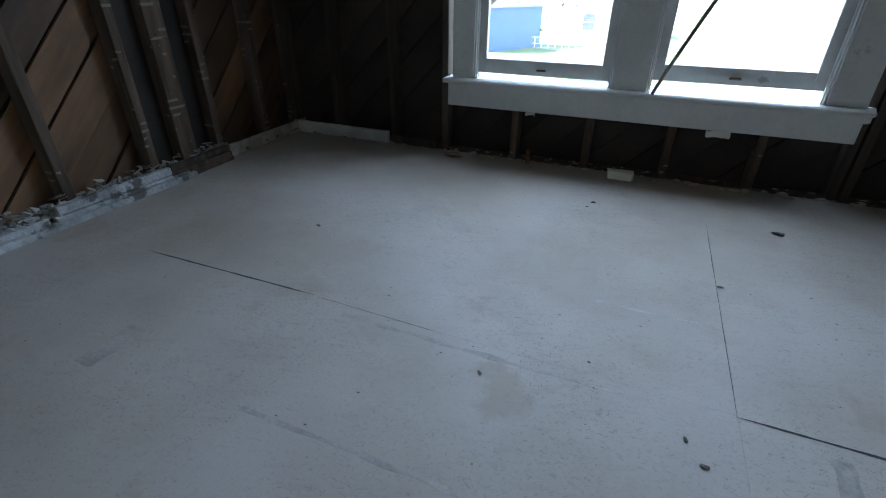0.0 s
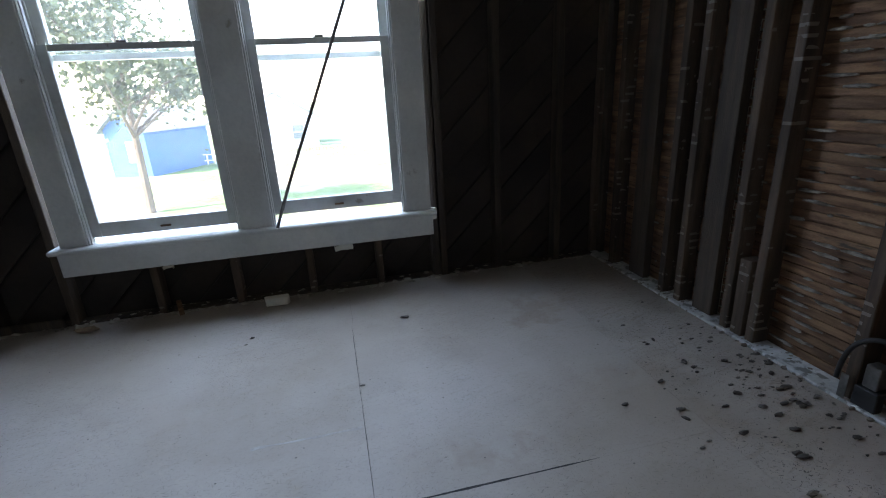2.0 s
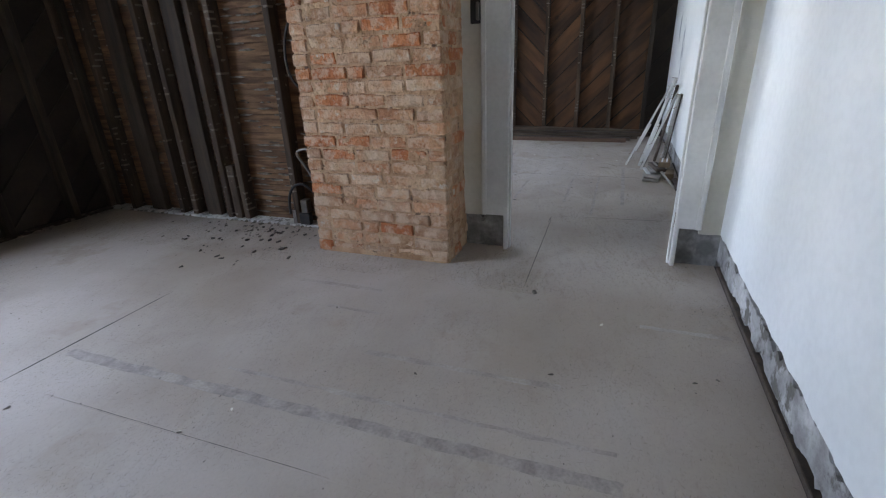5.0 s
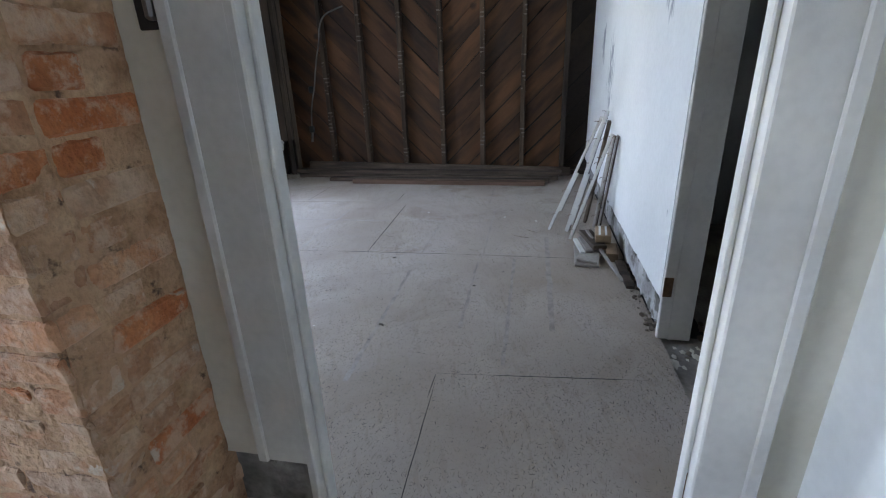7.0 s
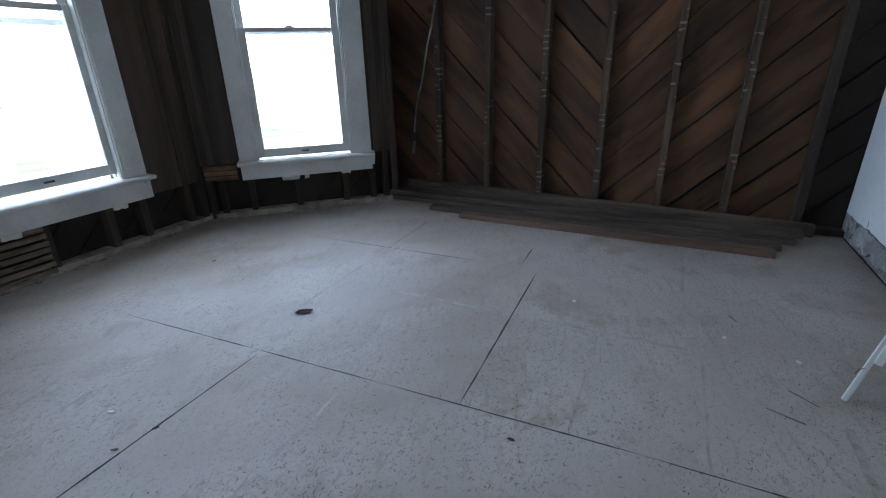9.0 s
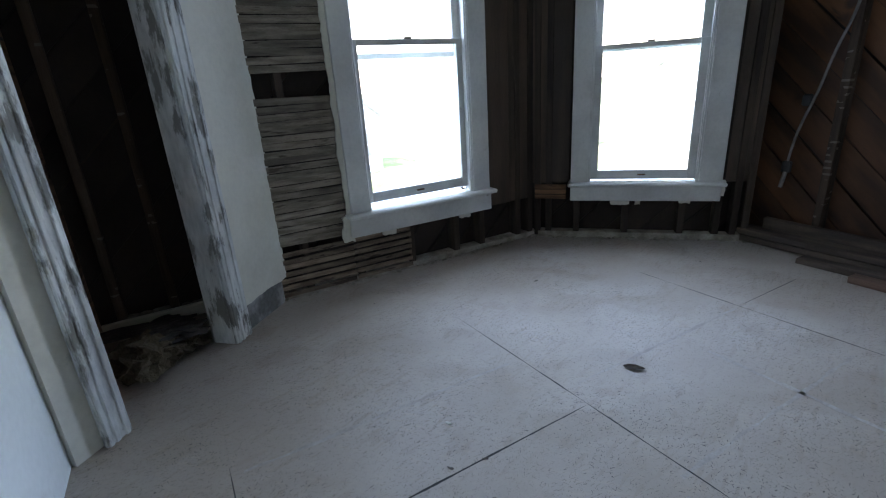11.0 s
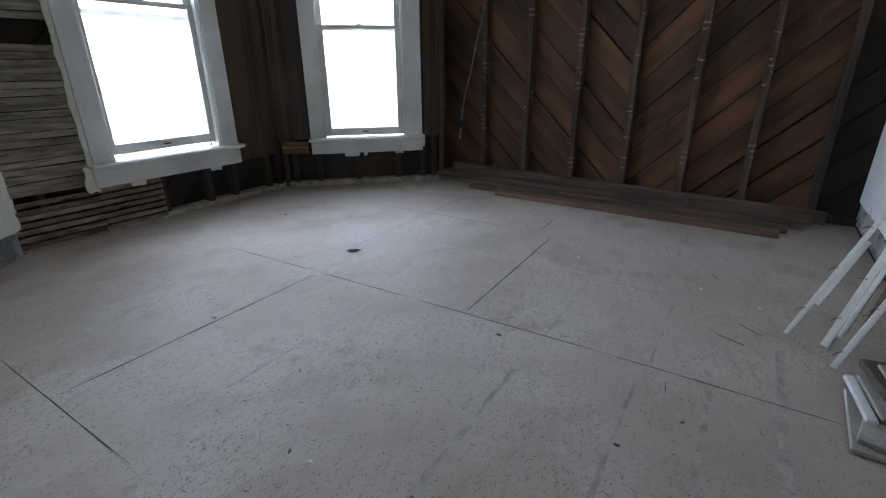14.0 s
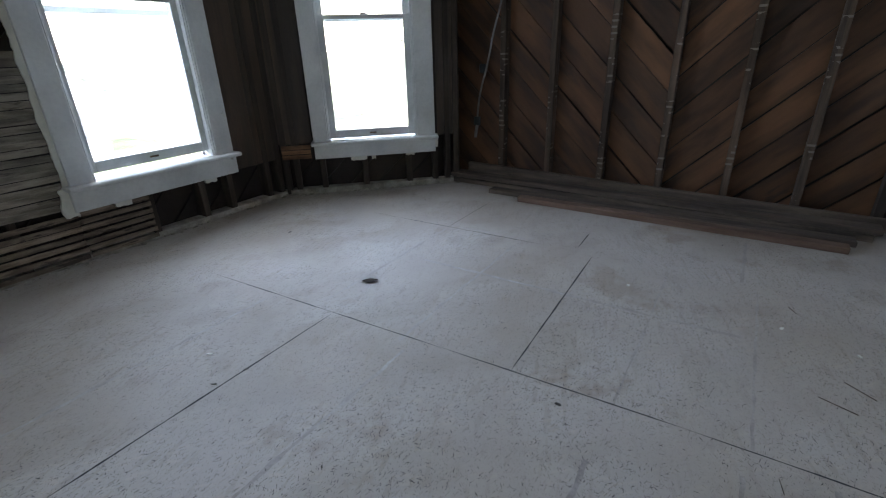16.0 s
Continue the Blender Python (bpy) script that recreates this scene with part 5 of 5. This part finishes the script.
for x, y, s in ((-3.645, 2.395, 0.022), (-4.545, 2.43, 0.014), (-4.57, 2.36, 0.008), (-2.617, -0.879, 0.016), (-3.955, 1.757, 0.009), (-4.70, 0.908, 0.008), (-4.062, 0.821, 0.010), (-4.105, 0.891, 0.007), (-4.389, 1.094, 0.005), (-5.791, 1.569, 0.010), (-2.878, 1.267, 0.014), (-2.422, 1.691, 0.013), (-2.631, 1.36, 0.015), (-2.699, 1.119, 0.014), (-2.419, 1.465, 0.018), (-2.479, 1.88, 0.010), (-3.424, -0.551, 0.007), (-3.276, -1.054, 0.009), (-3.174, -1.561, 0.008), (-3.132, -1.641, 0.006), (-3.05, 0.036, 0.007), (-0.667, 0.965, 0.009), (-0.54, 0.935, 0.009), (0.647, 2.032, 0.011), (-0.085, -0.25, 0.010), (-1.035, -0.004, 0.009), (-0.973, -0.432, 0.012), (-0.471, -0.85, 0.009), (-0.252, -1.01, 0.008), (1.753, 1.589, 0.010), (1.833, -0.656, 0.008)):
    chip("wood_chip", x, y, s, M_CHIP, "small dark wood chip lying on the dusty floor")
for x, y, s in ((-1.304, -0.145, 0.015), (-1.028, -0.088, 0.008), (-0.556, 1.168, 0.012), (0.987, -0.264, 0.012), (0.895, -0.95, 0.011), (0.803, -1.215, 0.014), (-2.851, -1.219, 0.009), (-3.81, 0.002, 0.007), (-3.955, 0.094, 0.008)):
    chip("pale_chip", x, y, s, M_CREAM, "small pale plaster chip on the dusty floor", 1.2)
for x, y, a, n in ((0.544, -1.185, 0.9, 0.11), (0.41, -1.107, 1.2, 0.12), (-0.085, -0.931, 0.2, 0.06), (1.1, -1.0, 0.5, 0.07)):
    ob = beam("splinter", (x - n / 2 * math.cos(a), y - n / 2 * math.sin(a), 0.003), (x + n / 2 * math.cos(a), y + n / 2 * math.sin(a), 0.003), 0.003, 0.003, M_STUD, None, 0.001)
    tagged(ob, "thin dark wood splinter lying on the floor", "debris")
# a dry leaf, curled up along its length
bm = bmesh.new()
grid = []
for i in range(9):
    k = i / 8 * 2 - 1
    row = []
    for j in range(5):
        q = j / 4 * 2 - 1
        wide = 0.022 * (1 - abs(k) ** 1.6) ** 0.7 + 0.001
        row.append(bm.verts.new(Vector((0.335 + 0.026 * k + 0.83 * wide * q, 1.005 - 0.040 * k + 0.55 * wide * q, 0.002 + 0.007 * q * q * (1 - 0.5 * abs(k)) + 0.006 * max(0.0, k) ** 2 + 0.003 * noise.noise(Vector((k * 3, q * 3, 1)))))))
    grid.append(row)
for a, b in zip(grid, grid[1:]):
    for j in range(4):
        bm.faces.new((a[j], b[j], b[j + 1], a[j + 1]))
bmesh.ops.solidify(bm, geom=bm.faces[:], thickness=0.0012)
tagged(link("dry_leaf", bm, M_LEAF), "curled dark brown dry leaf on the floor", "leaf")
bm = bmesh.new()
lump(bm, -5.58, 2.862, 0.018, 0.07, 0.028, 0.016, 3.0, 2, 0.6)
tagged(link("wood_scrap", bm, M_CUTWOOD), "brown splintered wood scrap by the wall", "wood scrap")
ob = block("plaster_chunk", (-4.52, 2.86, 0.0), (-4.37, 2.92, 0.045), M_CREAM, None, None, 0.005, 0.014)
tagged(ob, "broken cream plaster chunk under the window", "plaster chunk")
beam("lath_scrap", (-5.05, 2.93, 0.0), (-5.06, 2.95, 0.10), 0.03, 0.008, M_LATH)
tagged(bpy.data.objects["lath_scrap"], "short lath scrap standing at the wall", "wood scrap")

# ---- room two, things ----
PLANKS = (((2.555, 1.60, 0.125), (2.565, -1.60, 0.047), 0.05, 0.092, M_PLANK), ((2.43, 1.70, 0.082), (2.40, -1.50, 0.064), 0.13, 0.04, M_PLANK), ((2.40, 1.66, 0.036), (2.37, -1.46, 0.022), 0.11, 0.042, M_PLANK), ((2.24, 1.20, 0.020), (2.22, -1.36, 0.020), 0.11, 0.038, M_PLANK), ((2.115, 0.87, 0.022), (2.065, -1.31, 0.022), 0.085, 0.043, M_REDPLANK))
for p, q, w, h, material in PLANKS:
    ob = beam("timber_plank", p, q, w, h, material, None, 0.004)
    tagged(ob, "long rough dark timber plank lying along the wall", "plank", "planks along the east wall")

def trim_strip(foot, top, w, h, roll, material, battens=(), label="white painted wooden trim strip leaning on the wall"):
    """A leaning strip with a bare back, bent nails and shorter pieces still nailed to it: (from, to, sideways, width)."""
    st = empty("trim_strip", label=label, category="wood trim", group="trim strips leaning on the wall")
    p, q = Vector((*foot, 0.006)), Vector(top)
    d = q - p
    beam("strip", p, q, w, h * 0.55, material, st, 0.003, roll)
    out = (Matrix.Rotation(radians(roll), 3, d.normalized()) @ d.to_track_quat("Y", "Z").to_matrix() @ Vector((0, 0, 1))).normalized()
    side = d.normalized().cross(out)
    back = out if out.y < 0 else -out
    beam("bare_back", p + back * h * 0.5 + d * 0.02, q + back * h * 0.5 - d * 0.01, w * 0.92, h * 0.44, M_PLANK, st, 0.002, roll, "dark bare wood back")
    for k0, k1, s, bw in battens:
        o = side * s - back * h * 0.55
        b = beam("batten", p + d * k0 + o, p + d * k1 + o, bw, h * 0.5, M_WHITE, st, 0.003, roll, "short white piece nailed on")
        beam("bare_edge", p + d * (k0 + 0.01) + o + back * h * 0.45, p + d * (k1 - 0.005) + o + back * h * 0.45, bw * 0.95, h * 0.35, M_PLANK, b, 0.002, roll, "dark bare wood")
    for k in (0.12, 0.33, 0.58, 0.8, 0.97):
        n = p + d * (k + RNG.uniform(-0.03, 0.03))
        tube("nail", [n, n + Vector((-0.02, 0.03, 0.008)), n + Vector((-0.045, 0.042, 0.004 + RNG.uniform(-0.015, 0.01)))], 0.0018, M_RUST, st)
    return st


trim_strip((0.585, -1.312), (1.04, -1.70, 0.81), 0.020, 0.024, 25, M_WHITE, ((0.17, 0.50, 0.018, 0.026),))
trim_strip((0.55, -1.445), (0.90, -1.72, 0.865), 0.030, 0.032, 15, M_WHITE, ((0.06, 0.48, 0.027, 0.018),))
trim_strip((0.378, -1.458), (0.555, -1.715, 0.74), 0.023, 0.024, 35, M_WHITE)
trim_strip((0.78, -1.60), (0.86, -1.735, 0.80), 0.03, 0.02, 10, M_PLANK, (), "dark bare wooden strip leaning on the wall")
trim_strip((0.66, -1.66), (0.68, -1.745, 0.72), 0.05, 0.02, 0, M_GREYWOOD, (), "grey weathered wooden strip leaning on the wall")
trim_strip((0.52, -1.67), (0.50, -1.745, 0.74), 0.045, 0.02, 0, M_GREYWOOD, (), "grey weathered wooden strip leaning on the wall")

SCRAPS = (((-0.13, -1.53, 0.012), (0.22, -1.55, 0.012), 0.15, 0.018, M_GREYWOOD, "flat grey weathered board end lying in a scrap pile"), ((-0.11, -1.53, 0.032), (0.18, -1.60, 0.032), 0.13, 0.018, M_GREYWOOD, "flat grey weathered board end lying in a scrap pile"), ((0.27, -1.485, 0.045), (0.0, -1.515, 0.05), 0.03, 0.018, M_SASH, "narrow pale strip lying on the scrap pile"), ((0.28, -1.53, 0.055), (0.02, -1.56, 0.052), 0.05, 0.02, M_GREYWOOD, "narrow weathered strip lying on the scrap pile"), ((0.36, -1.56, 0.075), (0.03, -1.625, 0.078), 0.09, 0.03, M_PLANK, "dark stained board lying on the scrap pile"), ((0.27, -1.665, 0.125), (0.065, -1.645, 0.125), 0.10, 0.05, M_CUTWOOD, "sawn timber block with pale paint stripes on the pile"), ((0.15, -1.71, 0.04), (-0.05, -1.69, 0.04), 0.075, 0.06, M_CUTWOOD, "short sawn timber block on the floor by the wall"), ((0.30, -1.565, 0.105), (-0.34, -1.712, 0.012), 0.022, 0.012, M_GREYWOOD, "long thin stick lying across the scrap pile"), ((-0.02, -1.735, 0.016), (-0.42, -1.742, 0.012), 0.05, 0.02, M_PLANK, "dark plank end lying along the wall"))
for p, q, w, h, material, label in SCRAPS:
    ob = beam("wood_offcut", p, q, w, h, material, None, 0.003, 0 if h > 0.025 else RNG.uniform(-5, 5))
    tagged(ob, label, "wood scrap", "scrap wood pile")
    if "stripes" in label:
        for o in (-0.018, 0.022):
            beam("paint_stripe", (p[0] - 0.01, p[1] + o, p[2] + h / 2 + 0.001), (q[0] + 0.012, q[1] + o, q[2] + h / 2 + 0.001), 0.014, 0.003, M_SASH, ob, 0.0005, 0, "pale old paint")

wire = empty("wall_cable", label="grey cable with an outlet hanging on the boards", category="cable")
tube("cable", [(2.60, 0.98, 1.90), (2.59, 1.09, 1.865), (2.585, 1.21, 1.82), (2.58, 1.28, 1.70), (2.58, 1.30, 1.54), (2.58, 1.37, 1.33), (2.585, 1.425, 1.06), (2.585, 1.495, 0.85), (2.585, 1.525, 0.66), (2.585, 1.53, 0.58)], 0.009, M_GREYCABLE, wire)
block("outlet", (2.57, 1.50, 0.52), (2.60, 1.56, 0.60), M_BLACK, wire, None, 0.006)
tube("cable_end", [(2.585, 1.53, 0.53), (2.57, 1.535, 0.47), (2.575, 1.545, 0.41)], 0.014, M_GREYCABLE, wire)
block("junction", (2.575, 1.445, 0.985), (2.605, 1.51, 1.065), M_BLACK, wire, None, 0.012)

# torn insulation in the corner opening
wool = empty("insulation_bundle", label="torn yellow insulation batt with dark paper backing", category="insulation")
for i in range(11):
    a = RNG.uniform(0, 6.28)
    r = RNG.uniform(0, 0.15)
    bm = bmesh.new()
    lump(bm, -1.60 + r * math.cos(a), 2.40 + 0.9 * r * math.sin(a), RNG.uniform(0.05, 0.12), RNG.uniform(0.08, 0.14), RNG.uniform(0.07, 0.13), RNG.uniform(0.04, 0.07), i, 3, 1.1)
    link("tuft", bm, M_WOOL, wool)
for i in range(6):
    bm = bmesh.new()
    lump(bm, -1.60 + RNG.uniform(-0.08, 0.22), 2.48 + RNG.uniform(-0.12, 0.14), RNG.uniform(0.10, 0.17), RNG.uniform(0.07, 0.13), RNG.uniform(0.05, 0.09), 0.02, i * 1.3, 3, 1.1)
    link("paper_scrap", bm, M_PAPER, wool, "torn dark paper backing")

# ---- hall, things ----
for p, q, w, h in (((-0.03, -2.433, -0.005), (0.60, -2.96, 1.33), 0.05, 0.022), ((-0.075, -2.45, -0.005), (0.52, -3.0, 1.35), 0.026, 0.03), ((-0.134, -2.47, -0.005), (0.42, -3.04, 1.30), 0.05, 0.022), ((-0.215, -2.505, -0.005), (0.33, -3.16, 0.95), 0.12, 0.022), ((0.09, -2.62, -0.005), (0.7, -3.2, 1.25), 0.09, 0.022)):
    ob = beam("leaning_board", p, q, w, h, M_GREYWOOD, None, 0.003, 60)
    tagged(ob, "long grey board leaning in the hall", "board", "boards leaning in the hall")
ob = beam("panel", (-0.20, -2.61, 0.28), (-0.30, -3.2, 0.28), 0.03, 0.58, M_HALL, None, 0.004, 0)
tagged(ob, "pale grey sheet standing on the hall floor", "panel")
bk = empty("bucket", label="translucent plastic bucket with blue label in the hall", category="bucket")
bm = bmesh.new()
prof = ((0.052, 0.0), (0.064, 0.115), (0.070, 0.115), (0.070, 0.125), (0.061, 0.125), (0.049, 0.006))
ring = [[bm.verts.new((-0.645 + 0.84 * r * math.cos(6.2832 * k / 24), -2.165 + 0.84 * r * math.sin(6.2832 * k / 24), z * 0.9 - 0.018)) for k in range(24)] for r, z in prof]
for a, b in zip(ring, ring[1:]):
    for k in range(24):
        bm.faces.new((a[k], a[(k + 1) % 24], b[(k + 1) % 24], b[k]))
bm.faces.new(ring[0][::-1]); bm.faces.new(ring[-1])
bmesh.ops.recalc_face_normals(bm, faces=bm.faces[:])
link("shell", bm, M_BUCKET, bk)
bm = bmesh.new()
a = [bm.verts.new((-0.645 + 0.0495 * math.cos(t), -2.165 + 0.0495 * math.sin(t), 0.003)) for t in np.linspace(3.3, 5.2, 9)]
b = [bm.verts.new((-0.645 + 0.0535 * math.cos(t), -2.165 + 0.0535 * math.sin(t), 0.052)) for t in np.linspace(3.3, 5.2, 9)]
for k in range(8):
    bm.faces.new((a[k], a[k + 1], b[k + 1], b[k]))
link("label_band", bm, M_BLUE, bk, "blue printed band")
gr = empty("floor_grate", label="rusty metal grate lying on the hall floor", category="grate")
GM = Matrix.Translation((-1.62, -2.52, -0.0178))
bm = bmesh.new()
for a, b in (((0, 0, 0), (0.88, 0.035, 0.022)), ((0, 0.43, 0), (0.88, 0.465, 0.022)), ((0, 0.0355, 0), (0.035, 0.4295, 0.022)), ((0.845, 0.0355, 0), (0.88, 0.4295, 0.022))):
    box(bm, a, b, GM, 0.003)
link("rim", bm, M_GRATE, gr)
for i in range(20):
    block("bar", (0.066 + 0.039 * i, 0.0355, 0.006), (0.080 + 0.039 * i, 0.4295, 0.016), M_GRATE, gr, GM, 0.0)
for i in range(9):
    block("bar", (0.0355, 0.070 + 0.0385 * i, 0.008), (0.8445, 0.083 + 0.0385 * i, 0.018), M_GRATE, gr, GM, 0.0)
# thin near-black plate under the bars, painting the shade inside the holes
block("shaft", (0.03, 0.03, 0), (0.85, 0.435, 0.003), M_DARK, gr, GM, 0.0)
# broken flakes on the threshold by the jamb
for x, y, s, long in ((-1.125, -1.80, 0.026, 2.2), (-1.061, -1.904, 0.026, 1.5), (-1.031, -1.856, 0.020, 1.3), (-1.07, -1.81, 0.016, 1.8), (-1.15, -1.83, 0.015, 1.4), (-1.017, -1.897, 0.016, 2.0), (-1.105, -1.911, 0.012, 2.2), (-1.00, -1.83, 0.012, 1.6), (-0.99, -1.93, 0.014, 1.7), (-1.09, -1.86, 0.010, 1.6)):
    bm = bmesh.new()
    lump(bm, x, y, -0.006, s * long * 0.6, s * 0.6, s * 0.16, x * 9, 2, 0.9)
    tagged(link("plaster_flake", bm, M_CREAM), "pale broken plaster flake on the dirty hall floor", "debris", "plaster flakes by the jamb")

# ---- outside ----
GZ = -3.6
bm = bmesh.new()
bmesh.ops.create_grid(bm, x_segments=2, y_segments=2, size=900)
for v in bm.verts:
    v.co.z = GZ
tagged(link("ground", bm, M_GRASS), "sunlit lawn with dry patches around the houses", "ground", kind="structure")
bm = bmesh.new()
box(bm, (-60, 12.5, GZ - 0.1), (60, 17.5, GZ + 0.02))
tagged(link("road", bm, M_ASPHALT), "pale sunlit street beyond the lawn", "road", kind="structure")


def house(x, y, rz, w, d, h, roof, wallmat, label, wins):
    """A small gabled house: its front faces -y before turning."""
    m = Matrix.Translation((x, y, GZ)) @ Matrix.Rotation(radians(rz), 4, "Z")
    ob = empty("house", label=label, category="house")
    bm = bmesh.new()
    box(bm, (-w / 2, 0, 0), (w / 2, d, h), m)
    pts = [(-w / 2, h), (w / 2, h), (0, h + roof)]
    prism(bm, pts, 0.0, d, m)
    link("wall", bm, wallmat, ob)
    bm = bmesh.new()
    s = roof / (w / 2)
    for sg in (-1, 1):
        e = sg * (w / 2 + 0.4)
        poly = [(0, h + roof + 0.02), (e, h - 0.4 * s + 0.02), (e, h - 0.4 * s + 0.2), (0, h + roof + 0.2)]
        prism(bm, poly, -0.4, d + 0.4, m)
    link("roof", bm, M_ROOF, ob)
    for (u, z, ww, hh) in wins:
        wi = block("window", (u - ww / 2 - 0.1, -0.06, z - 0.1), (u + ww / 2 + 0.1, -0.01, z + hh + 0.1), M_WHITEHOUSE, ob, m, 0.0)
        block("pane", (u - ww / 2, -0.09, z), (u + ww / 2, -0.06, z + hh * 0.47), M_WINDARK, wi, m, 0.0)
        block("pane", (u - ww / 2, -0.09, z + hh * 0.53), (u + ww / 2, -0.06, z + hh), M_WINDARK, wi, m, 0.0)
    for s2 in range(int(h / 0.4)):
        block("siding_course", (-w / 2 - 0.02, -0.03, s2 * 0.4), (w / 2 + 0.02, -0.005, s2 * 0.4 + 0.03), wallmat, ob, m, 0.0)
    return ob


def tree(x, y, height, crown_r, label, leaves=2600, base=0.35):
    t = empty("tree", label=label, category="tree")
    bm = bmesh.new()
    limbs = [((x, y, GZ), (x + 0.2, y, GZ + height * 0.55), 0.22, 0.12)]
    tips = []
    for i in range(11):
        a = i * 2.4
        z0 = GZ + height * RNG.uniform(0.3, 0.6)
        p = Vector((x + 0.1, y, z0))
        q = p + Vector((math.cos(a) * crown_r * 0.75, math.sin(a) * crown_r * 0.75, height * RNG.uniform(0.12, 0.38)))
        limbs.append((p, q, 0.09, 0.02))
        tips.append(q)
    for p, q, r0, r1 in limbs:
        p, q = Vector(p), Vector(q)
        turn = (q - p).to_track_quat("Z", "Y").to_matrix().to_4x4()
        r = bmesh.ops.create_cone(bm, segments=7, radius1=r0, radius2=r1, depth=(q - p).length, cap_ends=True)
        bmesh.ops.transform(bm, matrix=Matrix.Translation((p + q) / 2) @ turn, verts=r["verts"])
    link("trunk", bm, M_BARK, t)
    verts, faces = [], []
    for i in range(leaves):
        c = RNG.choice(tips) if RNG.random() < 0.75 else Vector((x, y, GZ + height * RNG.uniform(0.5, 0.9)))
        p = c + Vector((RNG.gauss(0, 1), RNG.gauss(0, 1), RNG.gauss(0, 0.7))) * crown_r * RNG.choice((0.12, 0.2, 0.3))
        u = Vector((RNG.uniform(-1, 1), RNG.uniform(-1, 1), RNG.uniform(-1, 1))).normalized() * RNG.uniform(0.07, 0.17)
        w = u.orthogonal() * RNG.uniform(0.5, 0.8)
        k = len(verts)
        verts += [p - u, p + w, p + u, p - w]
        faces.append((k, k + 1, k + 2, k + 3))
    me = bpy.data.meshes.new("crown")
    me.from_pydata([tuple(v) for v in verts], [], faces)
    me.materials.append(M_LEAVES)
    cr = new("crown", me)
    cr.parent = t
    return t


house(-18.6, 39.5, -24, 3.4, 7.0, 3.5, 1.3, M_BLUEHOUSE, "small bright blue house with white windows", ((0.55, 1.2, 0.8, 1.3),))
house(-9.0, 52.0, 10, 8.0, 9.0, 3.2, 2.4, M_WHITEHOUSE, "white gabled house across the street", ((-2.0, 1.0, 1.1, 1.4), (2.0, 1.0, 1.1, 1.4)))
house(6.5, 27.0, 15, 8.0, 9.0, 3.4, 2.6, M_WHITEHOUSE, "white gabled house with a grey roof", ((-2.2, 1.0, 1.1, 1.4), (0.5, 1.0, 1.1, 1.4), (2.6, 1.0, 1.1, 1.4)))
house(17.0, 25.0, -15, 9.0, 9.0, 5.6, 2.6, M_WHITEHOUSE, "two-storey pale house with a porch side", ((-2.6, 1.0, 1.0, 1.5), (0.0, 1.0, 1.0, 1.5), (2.6, 1.0, 1.0, 1.5), (-2.6, 3.6, 1.0, 1.4), (2.6, 3.6, 1.0, 1.4)))
house(26.0, 14.0, -55, 9.0, 9.0, 5.4, 2.6, M_WHITEHOUSE, "pale house beyond the angled window", ((-2.6, 1.0, 1.0, 1.5), (2.6, 1.0, 1.0, 1.5)))
tree(-12.9, 25.0, 10.5, 3.8, "leafy green tree on the lawn", 5200)
bm = bmesh.new()
for i in range(60):
    x = -24 + i * 0.6
    box(bm, (x, 44.0, GZ), (x + 0.08, 44.08, GZ + 0.9))
for z in (0.3, 0.8):
    box(bm, (-24, 44.08, GZ + z), (12, 44.12, GZ + z + 0.06))
tagged(link("fence", bm, M_WHITEHOUSE), "low pale fence across the lawn", "fence")
